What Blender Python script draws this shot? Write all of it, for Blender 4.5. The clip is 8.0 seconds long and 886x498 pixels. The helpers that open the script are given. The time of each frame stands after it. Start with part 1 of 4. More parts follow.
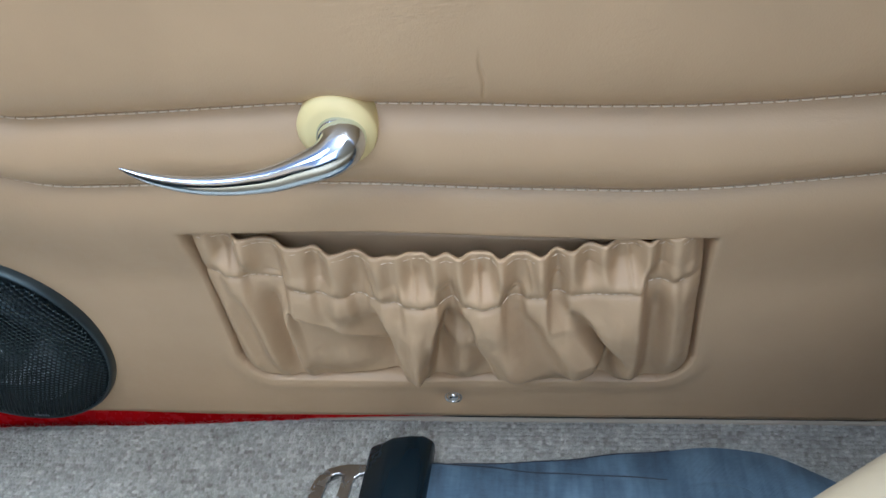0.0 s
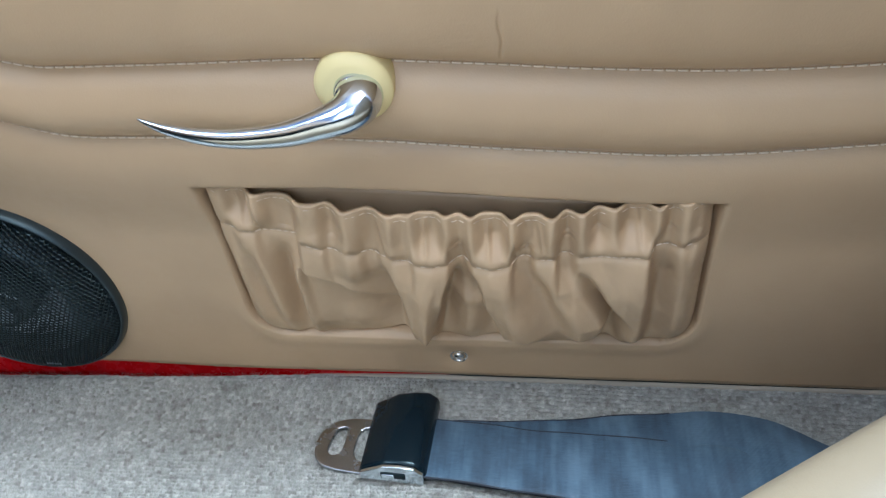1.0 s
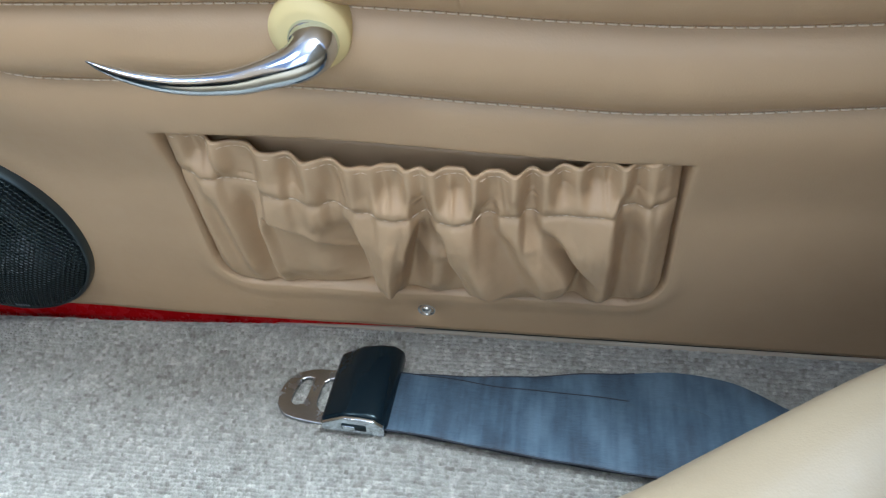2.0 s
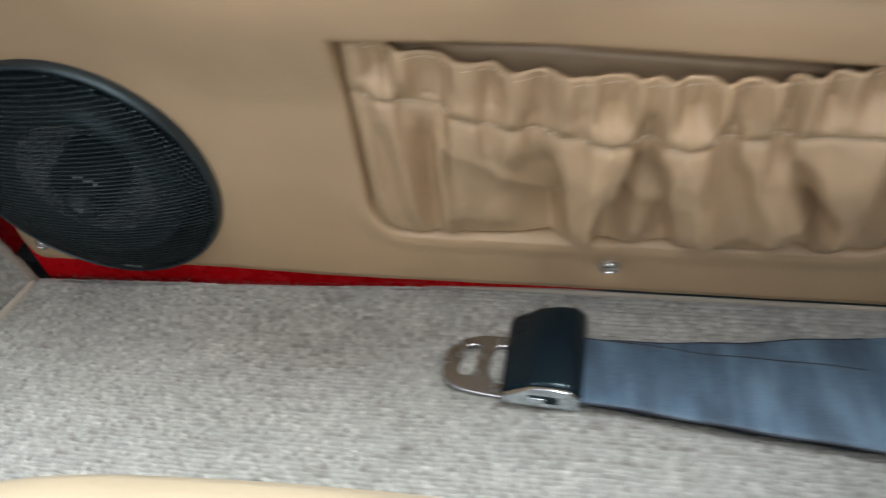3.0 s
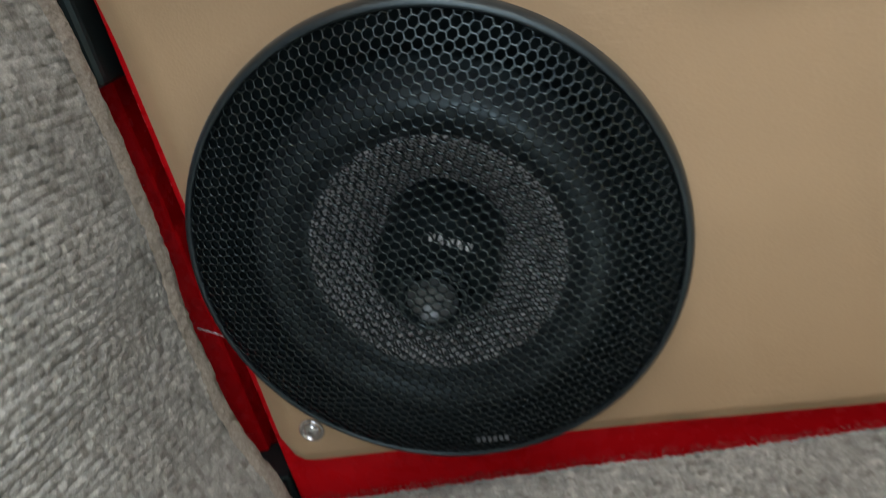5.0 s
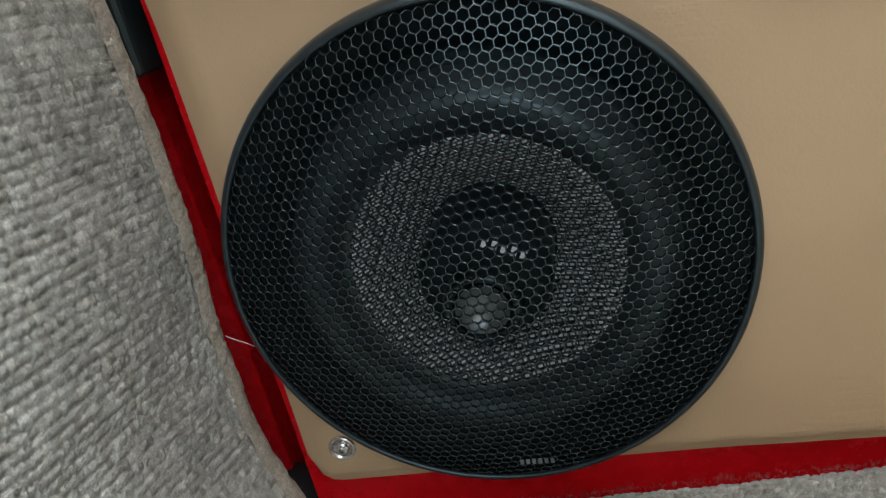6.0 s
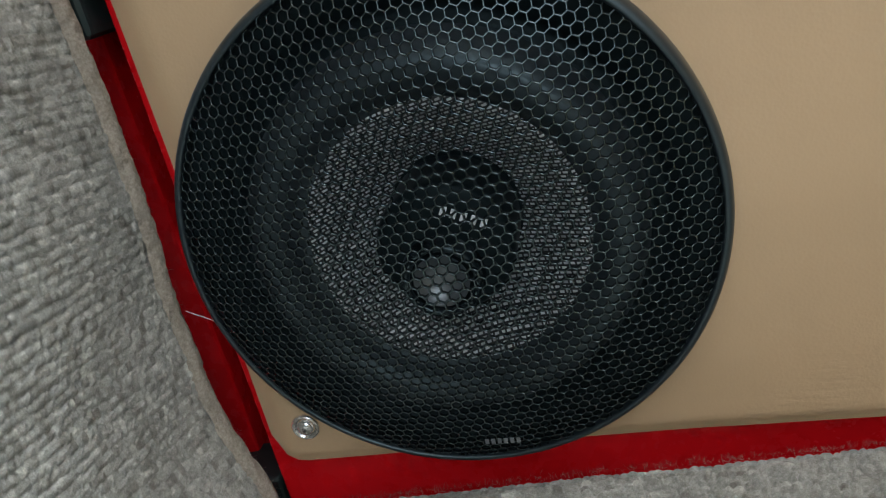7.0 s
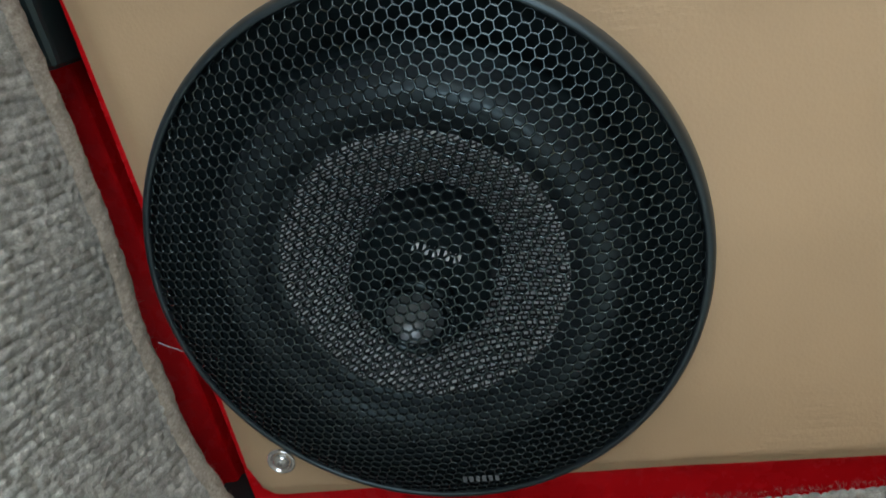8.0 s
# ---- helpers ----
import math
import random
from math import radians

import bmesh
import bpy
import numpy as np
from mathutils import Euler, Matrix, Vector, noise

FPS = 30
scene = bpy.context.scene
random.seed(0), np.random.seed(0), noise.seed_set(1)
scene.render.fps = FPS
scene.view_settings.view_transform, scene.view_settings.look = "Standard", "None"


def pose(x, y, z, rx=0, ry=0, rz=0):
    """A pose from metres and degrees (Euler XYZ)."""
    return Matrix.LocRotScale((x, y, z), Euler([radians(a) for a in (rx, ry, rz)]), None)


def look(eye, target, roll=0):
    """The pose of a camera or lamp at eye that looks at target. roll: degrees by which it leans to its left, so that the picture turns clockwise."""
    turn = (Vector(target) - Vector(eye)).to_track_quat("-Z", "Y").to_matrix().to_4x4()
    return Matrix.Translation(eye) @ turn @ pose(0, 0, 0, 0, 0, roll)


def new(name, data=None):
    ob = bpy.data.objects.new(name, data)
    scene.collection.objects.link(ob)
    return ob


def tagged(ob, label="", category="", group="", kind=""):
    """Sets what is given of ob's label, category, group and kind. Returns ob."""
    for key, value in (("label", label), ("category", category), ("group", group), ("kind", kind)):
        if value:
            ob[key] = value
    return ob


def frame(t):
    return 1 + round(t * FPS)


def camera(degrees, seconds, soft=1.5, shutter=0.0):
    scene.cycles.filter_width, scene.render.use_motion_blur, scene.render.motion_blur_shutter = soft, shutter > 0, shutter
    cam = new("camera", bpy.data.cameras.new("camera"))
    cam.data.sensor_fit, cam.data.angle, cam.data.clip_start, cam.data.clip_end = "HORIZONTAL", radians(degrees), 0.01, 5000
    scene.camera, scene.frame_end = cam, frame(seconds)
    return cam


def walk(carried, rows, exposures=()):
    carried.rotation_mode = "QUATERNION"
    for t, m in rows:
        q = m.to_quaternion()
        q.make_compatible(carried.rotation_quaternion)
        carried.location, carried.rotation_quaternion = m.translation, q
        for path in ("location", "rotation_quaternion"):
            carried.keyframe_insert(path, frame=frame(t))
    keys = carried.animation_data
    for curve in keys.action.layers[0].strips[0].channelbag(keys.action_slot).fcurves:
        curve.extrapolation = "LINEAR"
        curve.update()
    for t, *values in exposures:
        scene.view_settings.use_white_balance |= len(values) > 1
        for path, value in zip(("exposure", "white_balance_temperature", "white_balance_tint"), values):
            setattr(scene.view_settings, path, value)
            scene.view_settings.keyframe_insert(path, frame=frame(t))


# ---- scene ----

# ---------------------------------------------------------------- camera
# x runs along the door, y points out through the door, z is up; metres
cam = camera(58.76, 8.0, soft=1.15, shutter=0.5)
PATH = [
    (0.0, 0.3963, -0.3370, 0.4859, 11.08, -41.83, -8.62),
    (0.5, 0.3881, -0.3463, 0.4890, 10.81, -43.21, -7.94),
    (1.0, 0.3915, -0.3450, 0.4870, 11.66, -44.17, -7.53),
    (1.2, 0.3945, -0.3440, 0.4810, 12.17, -44.72, -7.37),
    (2.3, 0.4177, -0.3295, 0.4833, 12.99, -48.98, -6.66),
    (2.5, 0.4114, -0.3294, 0.4728, 13.56, -49.12, -7.10),
    (3.0, 0.2980, -0.3247, 0.4092, 13.74, -47.41, -7.45),
    (3.2, 0.2514, -0.3140, 0.3770, 14.43, -45.44, -9.25),
    (3.5, 0.1873, -0.3147, 0.3384, 14.50, -41.57, -12.44),
    (3.8, 0.1314, -0.3040, 0.2977, 16.31, -36.10, -16.07),
    (4.0, 0.0977, -0.2822, 0.2738, 16.28, -33.96, -16.08),
    (4.5, 0.0758, -0.2698, 0.2207, 13.89, -28.37, -14.91),
    (5.0, 0.0583, -0.2354, 0.2121, 13.21, -24.93, -14.95),
    (5.2, 0.0503, -0.2274, 0.2115, 12.64, -23.95, -14.45),
    (6.3, 0.0395, -0.2266, 0.1976, 13.09, -22.73, -13.14),
    (6.5, 0.0440, -0.2238, 0.1929, 13.40, -22.42, -13.25),
    (7.0, 0.0507, -0.2209, 0.1899, 13.44, -23.07, -13.37),
    (7.5, 0.0535, -0.2207, 0.1906, 13.38, -23.03, -13.48),
    (8.0, 0.0593, -0.2099, 0.1934, 13.75, -22.67, -13.43),
]
walk(cam, [(t, pose(x, y, z, 90 + pitch, 0, yaw) @ pose(0, 0, 0, 0, 0, roll)) for t, x, y, z, yaw, pitch, roll in PATH],
     exposures=[(0.0, 0.54, 5050, 4), (1.2, 0.52, 5050, 3), (2.5, 0.38, 5450, 4), (3.5, 0.40, 6010, 8), (4.2, 0.53, 6130, 10), (5.0, 0.58, 5930, 6), (6.3, 0.66, 5830, 4), (8.0, 0.72, 5650, 1)])

# ---------------------------------------------------------------- light
world = bpy.data.worlds.new("sky")
scene.world = world
world.use_nodes = True
wn = world.node_tree
sky = wn.nodes.new("ShaderNodeTexSky")
sky.sky_type = "NISHITA"
sky.sun_disc = False
sky.sun_elevation = radians(72)
sky.sun_rotation = radians(108)
sky.air_density, sky.dust_density, sky.ozone_density = 0.6, 6.0, 0.6
wn.links.new(sky.outputs["Color"], wn.nodes["Background"].inputs["Color"])
wn.nodes["Background"].inputs["Strength"].default_value = 0.15
sun = new("sun", bpy.data.lights.new("sun", "SUN"))
sun.data.energy = 5.5
sun.data.angle = radians(24)
sun.data.color = (1.0, 0.98, 0.95)
sun.matrix_world = look((0.80, 0.32, 1.65), (0.25, -0.10, 0.05))

# added fill lamps in place of daylight: opposite side, and high in front
def fill_lamp(name, width, height, power, place, target):
    lamp = new(name, bpy.data.lights.new(name, "AREA"))
    lamp.data.shape = "RECTANGLE"
    lamp.data.size, lamp.data.size_y = width, height
    lamp.data.energy = power
    lamp.data.color = (1.0, 0.97, 0.93)
    lamp.matrix_world = look(place, target)


fill_lamp("window_light", 0.85, 0.75, 4.1, (0.30, -1.25, 0.92), (0.05, 0.0, 0.18))
fill_lamp("roof_light", 0.45, 0.40, 3.9, (-0.38, -0.60, 1.35), (0.05, 0.0, 0.12))


# ---------------------------------------------------------------- materials
def material(name, colour, rough=0.5, metal=0.0, spec=0.5):
    m = bpy.data.materials.new(name)
    m.use_nodes = True
    b = m.node_tree.nodes["Principled BSDF"]
    b.inputs["Base Color"].default_value = (*colour, 1)
    b.inputs["Roughness"].default_value = rough
    b.inputs["Metallic"].default_value = metal
    b.inputs["Specular IOR Level"].default_value = spec
    return m


def node(m, kind, **values):
    n = m.node_tree.nodes.new(kind)
    for key, value in values.items():
        n.inputs[key.replace("_", " ")].default_value = value
    return n


def link(m, a, b):
    m.node_tree.links.new(a, b)


def coords(m, scale=(1, 1, 1)):
    tc = node(m, "ShaderNodeTexCoord")
    mp = node(m, "ShaderNodeMapping")
    mp.inputs["Scale"].default_value = scale
    link(m, tc.outputs["Object"], mp.inputs["Vector"])
    return mp.outputs["Vector"]


def noise_tex(m, vec, scale, detail=4.0, rough=0.55):
    n = node(m, "ShaderNodeTexNoise", Scale=scale, Detail=detail, Roughness=rough)
    link(m, vec, n.inputs["Vector"])
    return n.outputs["Fac"]


def ramp(m, fac, stops):
    r = node(m, "ShaderNodeValToRGB")
    els = r.color_ramp.elements
    while len(els) < len(stops):
        els.new(0.5)
    for e, (p, c) in zip(els, stops):
        e.position, e.color = p, (*c, 1)
    link(m, fac, r.inputs["Fac"])
    return r.outputs["Color"]


def bump(m, heights):
    """heights: (socket, strength, distance), chained."""
    last = None
    for h, strength, distance in heights:
        b = node(m, "ShaderNodeBump", Strength=strength, Distance=distance)
        link(m, h, b.inputs["Height"])
        if last:
            link(m, last, b.inputs["Normal"])
        last = b.outputs["Normal"]
    link(m, last, m.node_tree.nodes["Principled BSDF"].inputs["Normal"])


def leather(name, colour, rough=0.42, wrinkle=1.0):
    m = material(name, colour, rough)
    b = m.node_tree.nodes["Principled BSDF"]
    v = coords(m)
    big = noise_tex(m, v, 9, 3)
    c = colour
    link(m, ramp(m, big, [(0.3, tuple(k * 0.93 for k in c)), (0.7, tuple(min(1, k * 1.06) for k in c))]), b.inputs["Base Color"])
    grain = node(m, "ShaderNodeTexVoronoi", Scale=900.0)
    link(m, v, grain.inputs["Vector"])
    fine = noise_tex(m, v, 160, 5, 0.65)
    stretch = noise_tex(m, coords(m, (14, 14, 60)), 1.0, 4, 0.6)
    link(m, ramp(m, fine, [(0.3, (rough - 0.06,) * 3), (0.7, (rough + 0.1,) * 3)]), b.inputs["Roughness"])
    lines = noise_tex(m, coords(m, (110, 110, 420)), 1.0, 3, 0.6)
    patchy = ramp(m, noise_tex(m, v, 16, 2), [(0.56, (0.0,) * 3), (0.70, (1.0,) * 3)])
    product = node(m, "ShaderNodeMath")
    product.operation = "MULTIPLY"
    link(m, lines, product.inputs[0])
    link(m, patchy, product.inputs[1])
    bump(m, [(product.outputs[0], 0.34, 0.0012), (grain.outputs["Distance"], 0.12, 0.0004), (fine, 0.10 * wrinkle, 0.0008), (stretch, 0.10 * wrinkle, 0.003)])
    return m


TAN = leather("tan_leather", (0.476, 0.340, 0.198), 0.45)
TAN_SOFT = leather("tan_pocket_leather", (0.476, 0.340, 0.198), 0.52, 1.6)
CREAM = leather("cream_leather", (0.365, 0.304, 0.203), 0.42, 0.5)
THREAD = material("cream_thread", (0.83, 0.73, 0.57), 0.75)


def carpet_material():
    m = material("wool_carpet", (0.34, 0.32, 0.29), 0.95, 0, 0.2)
    b = m.node_tree.nodes["Principled BSDF"]
    v = coords(m)
    fleck = noise_tex(m, v, 1300, 4, 0.8)
    patch = noise_tex(m, v, 34, 4, 0.65)
    mid = noise_tex(m, v, 240, 3, 0.6)
    yarn = m.node_tree.nodes.new("ShaderNodeAttribute")
    yarn.attribute_name = "yarn"
    layers = [ramp(m, fleck, [(0.28, (0.300, 0.304, 0.275)), (0.5, (0.460, 0.462, 0.418)), (0.72, (0.655, 0.660, 0.618))]),
              ramp(m, patch, [(0.32, (0.78, 0.78, 0.78)), (0.68, (1.0, 1.0, 1.0))]),
              ramp(m, mid, [(0.32, (0.74, 0.74, 0.73)), (0.68, (1.1, 1.1, 1.1))]),
              ramp(m, yarn.outputs["Fac"], [(0.0, (0.62, 0.60, 0.57)), (0.2, (0.86, 0.85, 0.83)), (0.75, (1.0, 1.0, 1.0)), (1.0, (1.25, 1.25, 1.23))])]
    last = layers[0]
    for other in layers[1:]:
        mix = m.node_tree.nodes.new("ShaderNodeMix")
        mix.data_type, mix.blend_type = "RGBA", "MULTIPLY"
        mix.inputs[0].default_value = 1.0
        link(m, last, mix.inputs[6])
        link(m, other, mix.inputs[7])
        last = mix.outputs[2]
    link(m, last, b.inputs["Base Color"])
    b.inputs["Sheen Weight"].default_value = 0.12
    b.inputs["Sheen Roughness"].default_value = 0.5
    bump(m, [(fleck, 1.0, 0.0012)])
    return m


CARPET = carpet_material()
FELT = material("felted_edge", (0.31, 0.29, 0.25), 0.95, 0, 0.2)
link(FELT, ramp(FELT, noise_tex(FELT, coords(FELT), 900, 4, 0.75), [(0.3, (0.25, 0.22, 0.175)), (0.7, (0.50, 0.45, 0.37))]), FELT.node_tree.nodes["Principled BSDF"].inputs["Base Color"])
bump(FELT, [(noise_tex(FELT, coords(FELT), 1100, 4, 0.8), 1.0, 0.0014)])
BINDING = leather("tan_binding", (0.38, 0.34, 0.27), 0.8)


def red_paint():
    m = material("red_paint", (0.46, 0.008, 0.012), 0.22)
    b = m.node_tree.nodes["Principled BSDF"]
    v = coords(m)
    n = noise_tex(m, v, 40, 5, 0.65)
    link(m, ramp(m, n, [(0.3, (0.54, 0.003, 0.007)), (0.7, (0.60, 0.005, 0.010))]), b.inputs["Base Color"])
    link(m, ramp(m, noise_tex(m, v, 120, 4), [(0.35, (0.22,) * 3), (0.75, (0.36,) * 3)]), b.inputs["Roughness"])
    b.inputs["Specular IOR Level"].default_value = 0.18
    return m


RED = red_paint()


def plastic(name, colour, rough, tint=(0.74, 0.96, 1.0, 1)):
    m = material(name, colour, rough)
    v = coords(m)
    n = noise_tex(m, v, 300, 4)
    link(m, ramp(m, noise_tex(m, v, 35, 4), [(0.3, (rough - 0.08,) * 3), (0.7, (rough + 0.1,) * 3)]), m.node_tree.nodes["Principled BSDF"].inputs["Roughness"])
    m.node_tree.nodes["Principled BSDF"].inputs["Specular Tint"].default_value = tint
    bump(m, [(n, 0.05, 0.0004)])
    return m


RUBBER = plastic("black_rubber", (0.010, 0.016, 0.016), 0.5)
BLACK = plastic("satin_black_plastic", (0.008, 0.012, 0.015), 0.24)
GRILLE = plastic("black_enamelled_steel", (0.004, 0.006, 0.007), 0.08)
GRILLE.node_tree.nodes["Principled BSDF"].inputs["Specular IOR Level"].default_value = 0.65
GRILLE.node_tree.nodes["Principled BSDF"].inputs["IOR"].default_value = 1.62
BLACK.node_tree.nodes["Principled BSDF"].inputs["Specular IOR Level"].default_value = 0.8
DARK = plastic("matt_black_plastic", (0.007, 0.012, 0.014), 0.5)
DARK.node_tree.nodes["Principled BSDF"].inputs["Specular IOR Level"].default_value = 0.2
SURROUND = plastic("black_butyl_rubber", (0.030, 0.038, 0.043), 0.40)
SURROUND.node_tree.nodes["Principled BSDF"].inputs["Specular IOR Level"].default_value = 0.8
SATIN = plastic("satin_black_ring", (0.012, 0.016, 0.020), 0.36)
SATIN.node_tree.nodes["Principled BSDF"].inputs["Specular IOR Level"].default_value = 0.8
GLOSS = plastic("gloss_black_plastic", (0.004, 0.009, 0.014), 0.20)
GLOSS.node_tree.nodes["Principled BSDF"].inputs["Specular IOR Level"].default_value = 0.3

DOME = plastic("dark_anodised_dome", (0.26, 0.28, 0.29), 0.32)
DOME.node_tree.nodes["Principled BSDF"].inputs["Metallic"].default_value = 0.8


def chrome(name, colour=(0.86, 0.87, 0.88), rough=0.06):
    m = material(name, colour, rough, 1.0)
    v = coords(m)
    link(m, ramp(m, noise_tex(m, v, 90, 4), [(0.35, (rough,) * 3), (0.8, (rough + 0.10,) * 3)]), m.node_tree.nodes["Principled BSDF"].inputs["Roughness"])
    return m


CHROME = chrome("chrome", (0.66, 0.72, 0.79), 0.11)
POLISHED = chrome("polished_chrome", (0.84, 0.86, 0.88), 0.04)
STEEL = chrome("plated_steel", (0.33, 0.34, 0.35), 0.22)
ZINC = chrome("zinc_steel", (0.75, 0.75, 0.75), 0.2)
ROSE = plastic("yellowed_plastic", (0.78, 0.66, 0.32), 0.45, (1, 1, 1, 1))
PRINT = material("silver_print", (0.90, 0.92, 0.95), 0.35)
GREY_PRINT = material("grey_print", (0.13, 0.14, 0.15), 0.5)


def weave_material():
    """Glass-fibre cone: pale and dark threads crossing."""
    m = material("woven_cone", (0.3, 0.3, 0.31), 0.4)
    b = m.node_tree.nodes["Principled BSDF"]
    tc = node(m, "ShaderNodeTexCoord")
    mp = node(m, "ShaderNodeMapping")
    mp.inputs["Rotation"].default_value = (0, radians(12), 0)
    mp.inputs["Scale"].default_value = (1.0, 1.0, 1.0)
    link(m, tc.outputs["Object"], mp.inputs["Vector"])
    flat = node(m, "ShaderNodeCombineXYZ")
    split = node(m, "ShaderNodeSeparateXYZ")
    link(m, mp.outputs["Vector"], split.inputs["Vector"])
    link(m, split.outputs["X"], flat.inputs["X"])
    link(m, split.outputs["Z"], flat.inputs["Y"])
    ck = node(m, "ShaderNodeTexBrick", Scale=1.0, Mortar_Size=0.00036, Mortar_Smooth=0.3, Bias=-0.45, Brick_Width=0.0021, Row_Height=0.0013)
    ck.inputs["Color1"].default_value = (0.70, 0.72, 0.74, 1)
    ck.inputs["Color2"].default_value = (0.06, 0.064, 0.068, 1)
    ck.inputs["Mortar"].default_value = (0.010, 0.012, 0.013, 1)
    link(m, flat.outputs["Vector"], ck.inputs["Vector"])
    link(m, ck.outputs["Color"], b.inputs["Base Color"])
    bump(m, [(ck.outputs["Color"], 0.5, 0.0005)])
    return m


WEAVE = weave_material()


def webbing_material():
    m = material("navy_webbing", (0.07, 0.105, 0.17), 0.50)
    b = m.node_tree.nodes["Principled BSDF"]
    v = coords(m)
    blotch = noise_tex(m, coords(m, (42, 16, 16)), 1.0, 3, 0.55)
    bars = noise_tex(m, coords(m, (260, 14, 14)), 1.0, 2, 0.5)
    thread = noise_tex(m, coords(m, (160, 1500, 200)), 1.0, 2, 0.6)
    total = node(m, "ShaderNodeMath")
    total.operation = "MULTIPLY_ADD"
    link(m, bars, total.inputs[0])
    total.inputs[1].default_value = 0.25
    link(m, blotch, total.inputs[2])
    more = node(m, "ShaderNodeMath")
    more.operation = "MULTIPLY_ADD"
    link(m, thread, more.inputs[0])
    more.inputs[1].default_value = 0.25
    link(m, total.outputs[0], more.inputs[2])
    link(m, ramp(m, more.outputs[0], [(0.54, (0.016, 0.033, 0.056)), (0.74, (0.042, 0.080, 0.122)), (0.96, (0.092, 0.150, 0.208))]), b.inputs["Base Color"])
    w = node(m, "ShaderNodeTexWave", Scale=420.0, Distortion=1.5, Detail=2.0)
    w.bands_direction = "X"
    link(m, v, w.inputs["Vector"])
    w2 = node(m, "ShaderNodeTexWave", Scale=700.0, Distortion=1.0, Detail=1.0)
    w2.bands_direction = "Y"
    link(m, v, w2.inputs["Vector"])
    b.inputs["Sheen Weight"].default_value = 0.15
    bump(m, [(w.outputs["Fac"], 0.25, 0.0004), (w2.outputs["Fac"], 0.2, 0.0003)])
    return m


WEB = webbing_material()
SELVEDGE = material("black_selvedge", (0.012, 0.016, 0.026), 0.6)
bump(SELVEDGE, [(noise_tex(SELVEDGE, coords(SELVEDGE, (900, 300, 300)), 1.0, 2), 0.6, 0.0005)])
LINT = material("white_lint", (0.8, 0.8, 0.78), 0.9)


# ---------------------------------------------------------------- building helpers
def smooth(a, b, x):
    s = np.clip((np.asarray(x, float) - a) / (b - a), 0, 1)
    return s * s * (3 - 2 * s)


def lattice(seed, u, v):
    """Smooth random numbers from 0 to 1 on a unit lattice."""
    table = np.random.RandomState(seed).rand(256, 256)
    u, v = np.asarray(u, float), np.asarray(v, float)
    i, j = np.floor(u).astype(int), np.floor(v).astype(int)
    fu, fv = u - i, v - j
    fu, fv = fu * fu * (3 - 2 * fu), fv * fv * (3 - 2 * fv)
    a, b = table[i % 256, j % 256], table[(i + 1) % 256, j % 256]
    c, d = table[i % 256, (j + 1) % 256], table[(i + 1) % 256, (j + 1) % 256]
    return (a * (1 - fu) + b * fu) * (1 - fv) + (c * (1 - fu) + d * fu) * fv


def link_mesh(name, me, mat, parent=None, label=""):
    me.materials.append(mat)
    ob = new(name, me)
    if parent is not None:
        ob.parent = parent
    return tagged(ob, label)


def part(name, bm, mat, parent=None, label="", shade=True):
    me = bpy.data.meshes.new(name)
    bmesh.ops.recalc_face_normals(bm, faces=bm.faces[:])
    bm.to_mesh(me)
    bm.free()
    me.polygons.foreach_set("use_smooth", [shade] * len(me.polygons))
    return link_mesh(name, me, mat, parent, label)


def raw(name, verts, faces, mat, parent=None, label="", shade=True):
    me = bpy.data.meshes.new(name)
    me.from_pydata([tuple(v) for v in verts], [], faces)
    me.polygons.foreach_set("use_smooth", [shade] * len(me.polygons))
    me.update()
    return link_mesh(name, me, mat, parent, label)


def sheet(name, p, mat, parent=None, label="", flip=False, closed=False):
    """A surface from a grid of places, p[i, j] = (x, y, z); closed joins the last row to the first."""
    nu, nv = p.shape[:2]
    idx = np.arange(nu * nv).reshape(nu, nv)
    if closed:
        idx = np.concatenate([idx, idx[:1]])
    q = np.stack([idx[:-1, :-1], idx[1:, :-1], idx[1:, 1:], idx[:-1, 1:]], -1).reshape(-1, 4)
    if flip:
        q = q[:, ::-1]
    return raw(name, p.reshape(-1, 3).tolist(), q.tolist(), mat, parent, label)


def revolve(name, profile, centre, mat, parent=None, label="", n=96):
    """Profile of (radius, y) turned round the y axis through centre."""
    pr = np.array(profile, float)
    a = np.linspace(0, 2 * np.pi, n, endpoint=False)
    p = np.stack([centre[0] + np.cos(a)[:, None] * pr[:, 0], centre[1] + 0 * a[:, None] + pr[:, 1], centre[2] + np.sin(a)[:, None] * pr[:, 0]], -1)
    return sheet(name, p, mat, parent, label, closed=True)


def rounded_profile(points, steps=5):
    """Chaikin-rounded line."""
    p = np.array(points, float)
    for _ in range(steps):
        q = [p[0]]
        for a, b in zip(p[:-1], p[1:]):
            q += [a * 0.75 + b * 0.25, a * 0.25 + b * 0.75]
        p = np.array(q + [p[-1]])
    return p


def tube(bm, points, radius, n=6, taper=None):
    rings = []
    pts = [Vector(p) for p in points]
    for k, p in enumerate(pts):
        d = (pts[min(k + 1, len(pts) - 1)] - pts[max(k - 1, 0)]).normalized()
        a = d.orthogonal().normalized()
        b = d.cross(a)
        r = radius if taper is None else radius * taper[k]
        rings.append([bm.verts.new(p + (a * math.cos(t) + b * math.sin(t)) * r) for t in [2 * math.pi * i / n for i in range(n)]])
    for r0, r1 in zip(rings[:-1], rings[1:]):
        for i in range(n):
            bm.faces.new((r0[i], r0[(i + 1) % n], r1[(i + 1) % n], r1[i]))
    bm.faces.new(rings[0])
    bm.faces.new(rings[-1])


